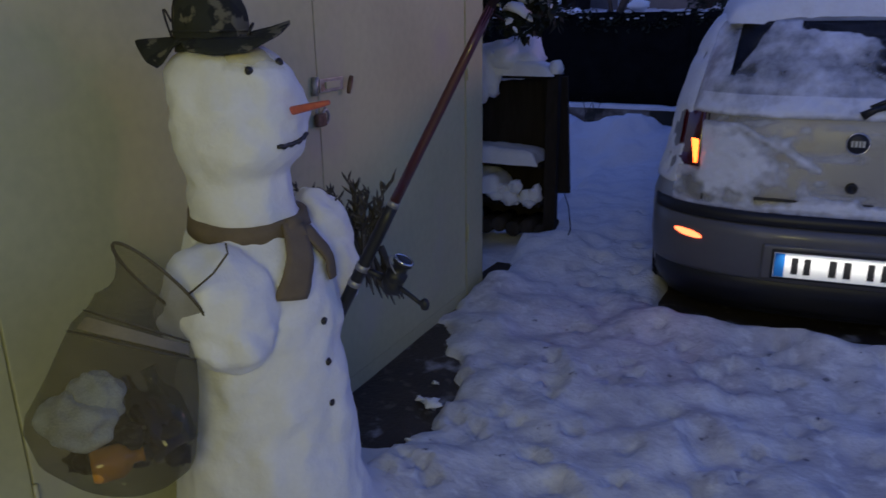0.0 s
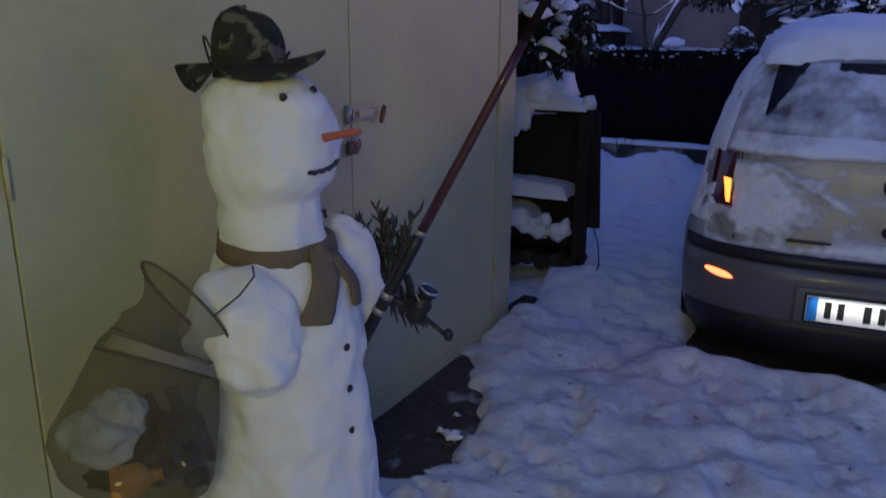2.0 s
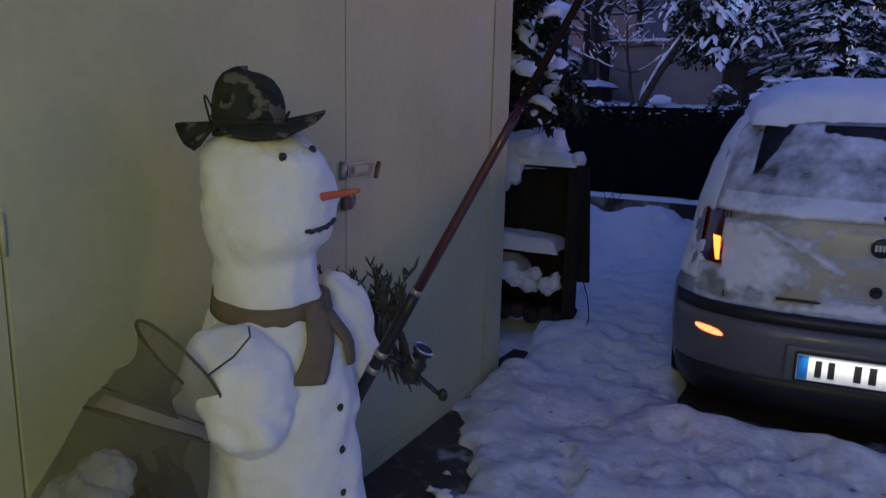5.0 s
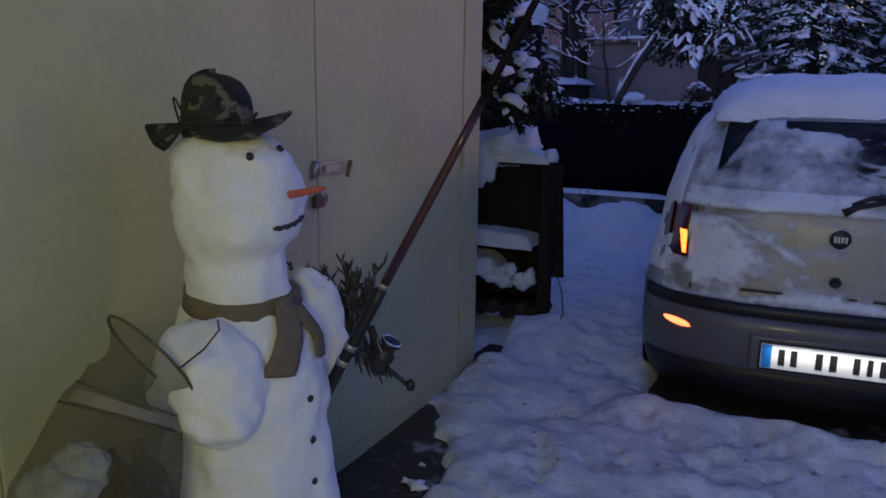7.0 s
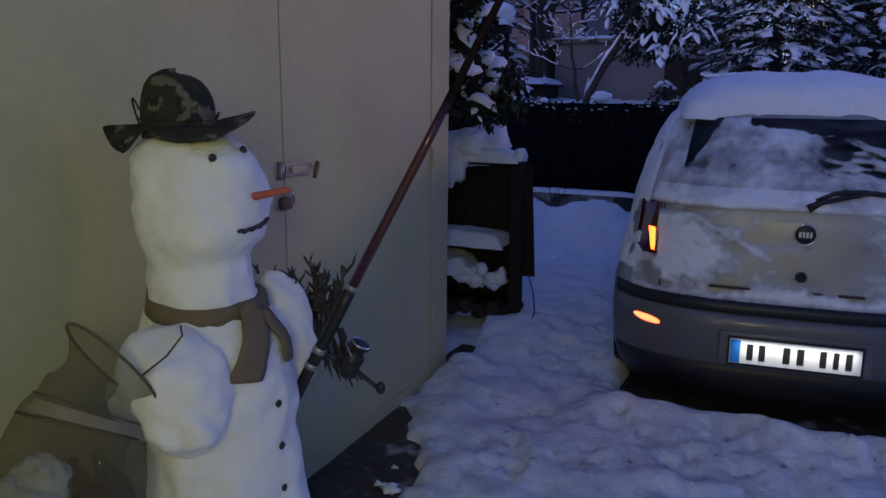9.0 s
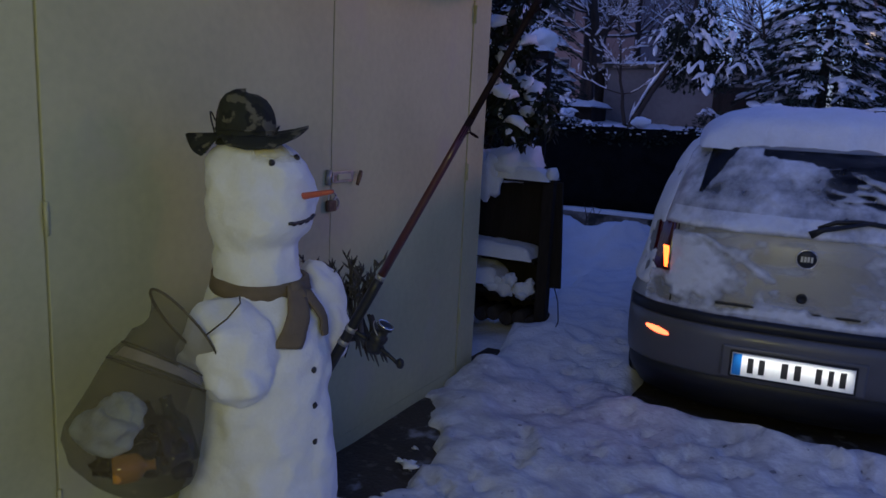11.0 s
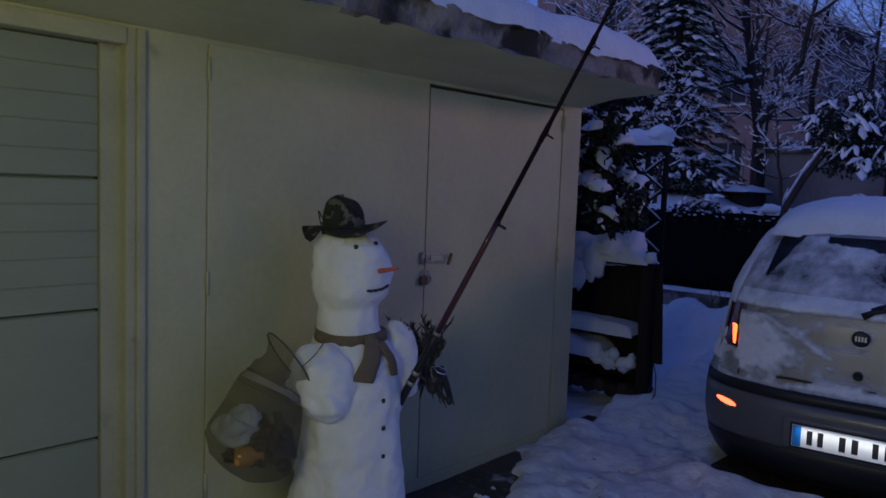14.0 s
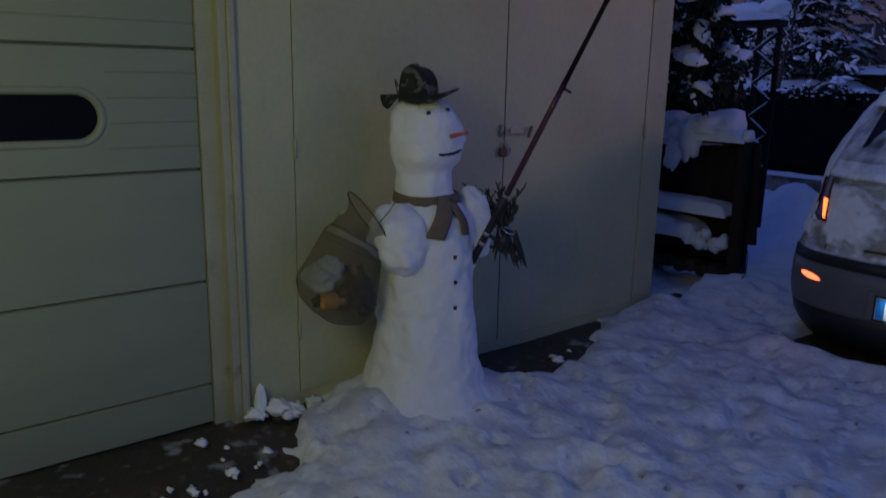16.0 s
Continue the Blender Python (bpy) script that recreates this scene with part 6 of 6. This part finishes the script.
# arching shrub bowed under snow
s, w, lf = Shape(), Shape(), Shape()
shrub = thing("bowed_shrub", "evergreen shrub bowed over under heavy snow behind the fence", "shrub", pose(-2.6, 10.9, 0))
off = Vector((2.6, -10.9, 0))
arch = [Vector(p) + off for p in ARCH]
s.tube(arch, [0.06, 0.055, 0.05, 0.045, 0.04, 0.03, 0.015], 8)
rg = random.Random(9)
for k in range(110):
    t = rg.uniform(0.9, 5.99)
    i = int(t)
    p = arch[i].lerp(arch[i + 1], t - i)
    if t > 3.1:
        p = p + Vector((rg.gauss(0, 0.25), rg.gauss(0, 0.2), rg.gauss(-0.15, 0.22)))
        leaves(lf, p, (0.2, 0.2, 0.2), 60, 0.08, rg, 0.7)
        if rg.random() < 0.55:
            for q in range(4):
                c = p + Vector((rg.gauss(0, 0.09), -0.08 + rg.gauss(0, 0.05), 0.1 + rg.gauss(0, 0.05)))
                d = Vector((rg.uniform(-1, 1), rg.uniform(-1, 0.3), rg.uniform(-0.8, -0.1))).normalized() * rg.uniform(0.12, 0.26)
                w.pad([c + d * u / 5 - Vector((0, 0, 0.06 * (u / 5) ** 2)) for u in range(6)], rg.uniform(0.03, 0.06), rg.uniform(0.02, 0.045), k + 7 * q)
    else:
        d = (arch[i + 1] - arch[i]).normalized() * rg.uniform(0.15, 0.3)
        w.pad([p + Vector((-0.03, -0.03, 0.045)) + d * u / 5 for u in range(6)], rg.uniform(0.04, 0.065), rg.uniform(0.03, 0.055), k)
part("stem", s, BARK, shrub)
part("foliage", lf, LEAF, shrub, smooth=False)
part("clinging_snow", w, SNOW, shrub, "heavy lumps of snow")
# low bushes along the far side of the fence
rg = random.Random(19)
for k, (x, y, r) in enumerate(((-4.6, 9.0, 0.5), (-3.4, 9.4, 0.42), (-0.9, 9.6, 0.5), (0.4, 9.2, 0.5), (-6.0, 9.5, 0.6), (-5.3, 12.2, 0.6), (-4.5, 11.9, 0.5), (-4.9, 12.6, 0.6))):
    z0 = float(base_height(np.array([x]), np.array([y]))[0])
    bush = thing("garden_bush", "low dark bush half buried in snow", "bush", pose(x, y, z0), "bushes behind the fence")
    lf, w = Shape(), Shape()
    for q in range(16):
        c = (rg.gauss(0, r * 0.5), rg.gauss(0, r * 0.4), rg.uniform(0.05, r * 0.9))
        leaves(lf, c, (r * 0.4, r * 0.4, r * 0.3), 70, 0.07, rg, 0.2)
        if rg.random() < 0.6:
            for e in range(4):
                o = Vector(c) + Vector((rg.gauss(0, 0.09), rg.gauss(0, 0.09), r * 0.25 + rg.gauss(0, 0.03)))
                d = Vector((rg.uniform(-1, 1), rg.uniform(-1, 1), rg.uniform(-0.6, 0))).normalized() * rg.uniform(0.1, 0.22)
                w.pad([o + d * u / 4 for u in range(5)], rg.uniform(0.03, 0.055), rg.uniform(0.02, 0.04), q + 5 * e)
    part("foliage", lf, LEAF, bush, smooth=False)
    part("clinging_snow", w, SNOW, bush)

# ---------------------------------------------------------------- sheds and houses beyond the fence
shed = thing("garden_shed", "grey rendered shed with a flat snow-edged roof", "shed", pose(-2.3, 15.0, 0))
s = Shape().box((-1.75, -1.0, 0.9), (1.9, 1.2, 2.30), bevel=0.01)
part("wall", s, GREYWALL, shed, smooth=False)
s = Shape().box((-1.9, -1.12, 2.30), (2.05, 1.35, 2.38), bevel=0.01)
part("roof", s, CONCRETE, shed, smooth=False)
part("roof_snow", snow_slab(-1.9, 2.05, -1.12, 1.35, 2.38, 0.07, 5), SNOW, shed)
s = Shape().box((0.3, -1.03, 1.0), (1.0, -0.98, 2.0), bevel=0.01)
part("door", s, DARKWOOD, shed, smooth=False)
hut = thing("low_hut", "low dark hut under a thick snow roof", "hut", pose(-4.8, 13.0, 0))
s = Shape().box((-0.2, -0.4, 0.8), (0.98, 0.5, 1.5), bevel=0.01)
part("wall", s, DARKWOOD, hut, smooth=False)
s = Shape().box((-1.0, -0.55, 1.5), (1.05, 0.65, 1.54))
part("roof", s, DARKWOOD, hut, smooth=False)
part("roof_snow", snow_slab(-1.02, 1.06, -0.58, 0.66, 1.54, 0.11, 8), SNOW, hut)


def window(house, x, y, z, w, h, mat):
    s = Shape()
    s.box((x - w / 2 - 0.06, y - 0.05, z - h / 2 - 0.06), (x + w / 2 + 0.06, y + 0.03, z - h / 2))
    s.box((x - w / 2 - 0.06, y - 0.05, z + h / 2), (x + w / 2 + 0.06, y + 0.03, z + h / 2 + 0.06))
    s.box((x - w / 2 - 0.06, y - 0.05, z - h / 2), (x - w / 2, y + 0.03, z + h / 2))
    s.box((x + w / 2, y - 0.05, z - h / 2), (x + w / 2 + 0.06, y + 0.03, z + h / 2))
    s.box((x - 0.025, y - 0.04, z - h / 2), (x + 0.025, y + 0.02, z + h / 2))
    win = part("window", s, WHITEWOOD, house, smooth=False)
    part("pane", Shape().box((x - w / 2, y - 0.02, z - h / 2), (x + w / 2, y - 0.01, z + h / 2)), mat, win, smooth=False)
    part("sill", Shape().box((x - w / 2 - 0.1, y - 0.14, z - h / 2 - 0.11), (x + w / 2 + 0.1, y + 0.02, z - h / 2 - 0.06)), SNOW, win, "snow-covered sill", smooth=False)


house = thing("apartment_house", "old plastered three-storey house with a dark snowy roof", "house", pose(-11.2, 24.5, 0))
s = Shape()
s.add([(-6, 0, 0.8), (5, 0, 0.8), (5, 0, 6.9), (1.6, 0, 8.6), (-2, 0, 10.4), (-6, 0, 10.4), (-6, 9, 0.8), (5, 9, 0.8), (5, 9, 6.9), (1.6, 9, 8.6), (-2, 9, 10.4), (-6, 9, 10.4)],
      [(0, 1, 2, 3, 4, 5), (11, 10, 9, 8, 7, 6), (1, 7, 8, 2), (0, 5, 11, 6)])
part("wall", s, PLASTER, house, smooth=False)
for mat, a, b, name in ((TILE, 0.0, 0.14, "roof"), (SNOW, 0.145, 0.24, "roof_snow")):
    s = Shape()
    path = [(5.5, 6.65), (1.6, 8.6), (-2, 10.4), (-6.3, 10.5)]
    lo, hi = [(x, z + a) for x, z in path], [(x, z + b) for x, z in path]
    loop = lo + hi[::-1]
    y0, y1 = (-0.5, 9.4) if name == "roof" else (-0.4, 9.3)
    n = len(loop)
    s.add([(x, y0, z) for x, z in loop] + [(x, y1, z) for x, z in loop], [tuple(range(n)), tuple(range(2 * n - 1, n - 1, -1))] + [(i, n + i, n + (i + 1) % n, (i + 1) % n) for i in range(n)])
    part(name, s, mat, house, smooth=False)
for fx in (-4.6, -2.35, -0.05, 2.2, 4.0):
    for fz in (2.6, 5.2, 8.05):
        if fz > 7 and fx > 0.5:
            continue
        lit = LITPANE if (fx == -0.05 and fz > 7) else PANE
        window(house, fx, 0, fz, 1.3 if lit is LITPANE else 0.95, 1.25, lit)
house = thing("brick_house", "dark brown two-storey house with two warm lit windows", "house", pose(3.6, 24.0, 0))
s = Shape().box((-3.6, 0, 0.8), (8, 8, 5.2))
part("wall", s, PLASTER, house, smooth=False)
s = Shape()
s.add([(-4, -0.5, 5.2), (8.4, -0.5, 5.2), (8.4, 4, 6.6), (-4, 4, 6.6), (8.4, 8.5, 5.2), (-4, 8.5, 5.2), (-4, -0.5, 5.08), (8.4, -0.5, 5.08), (8.4, 8.5, 5.08), (-4, 8.5, 5.08)], [(0, 1, 2, 3), (3, 2, 4, 5), (0, 6, 7, 1), (5, 4, 8, 9), (6, 9, 8, 7), (0, 3, 5, 9, 6), (1, 7, 8, 4, 2)])
part("roof", s, SNOW, house, smooth=False)
for fx in (-3.1, -2.2, -0.9, 0.6, 2.5, 4.5):
    for fz in (2.2, 3.7):
        window(house, fx, 0, fz, 0.5 if fx < -2 else 0.9, 1.0, WARMPANE if fz > 3 and fx == -3.1 else PANE)

# unseen plain wall added behind the camera for reflections and bounced light
s = Shape().box((-0.5, -5.2, -0.3), (9, -5.0, 3.6))
tagged(part("wall_behind", s, PLASTER, smooth=False), "unseen plain plastered wall added to close the yard", "wall", kind="structure")
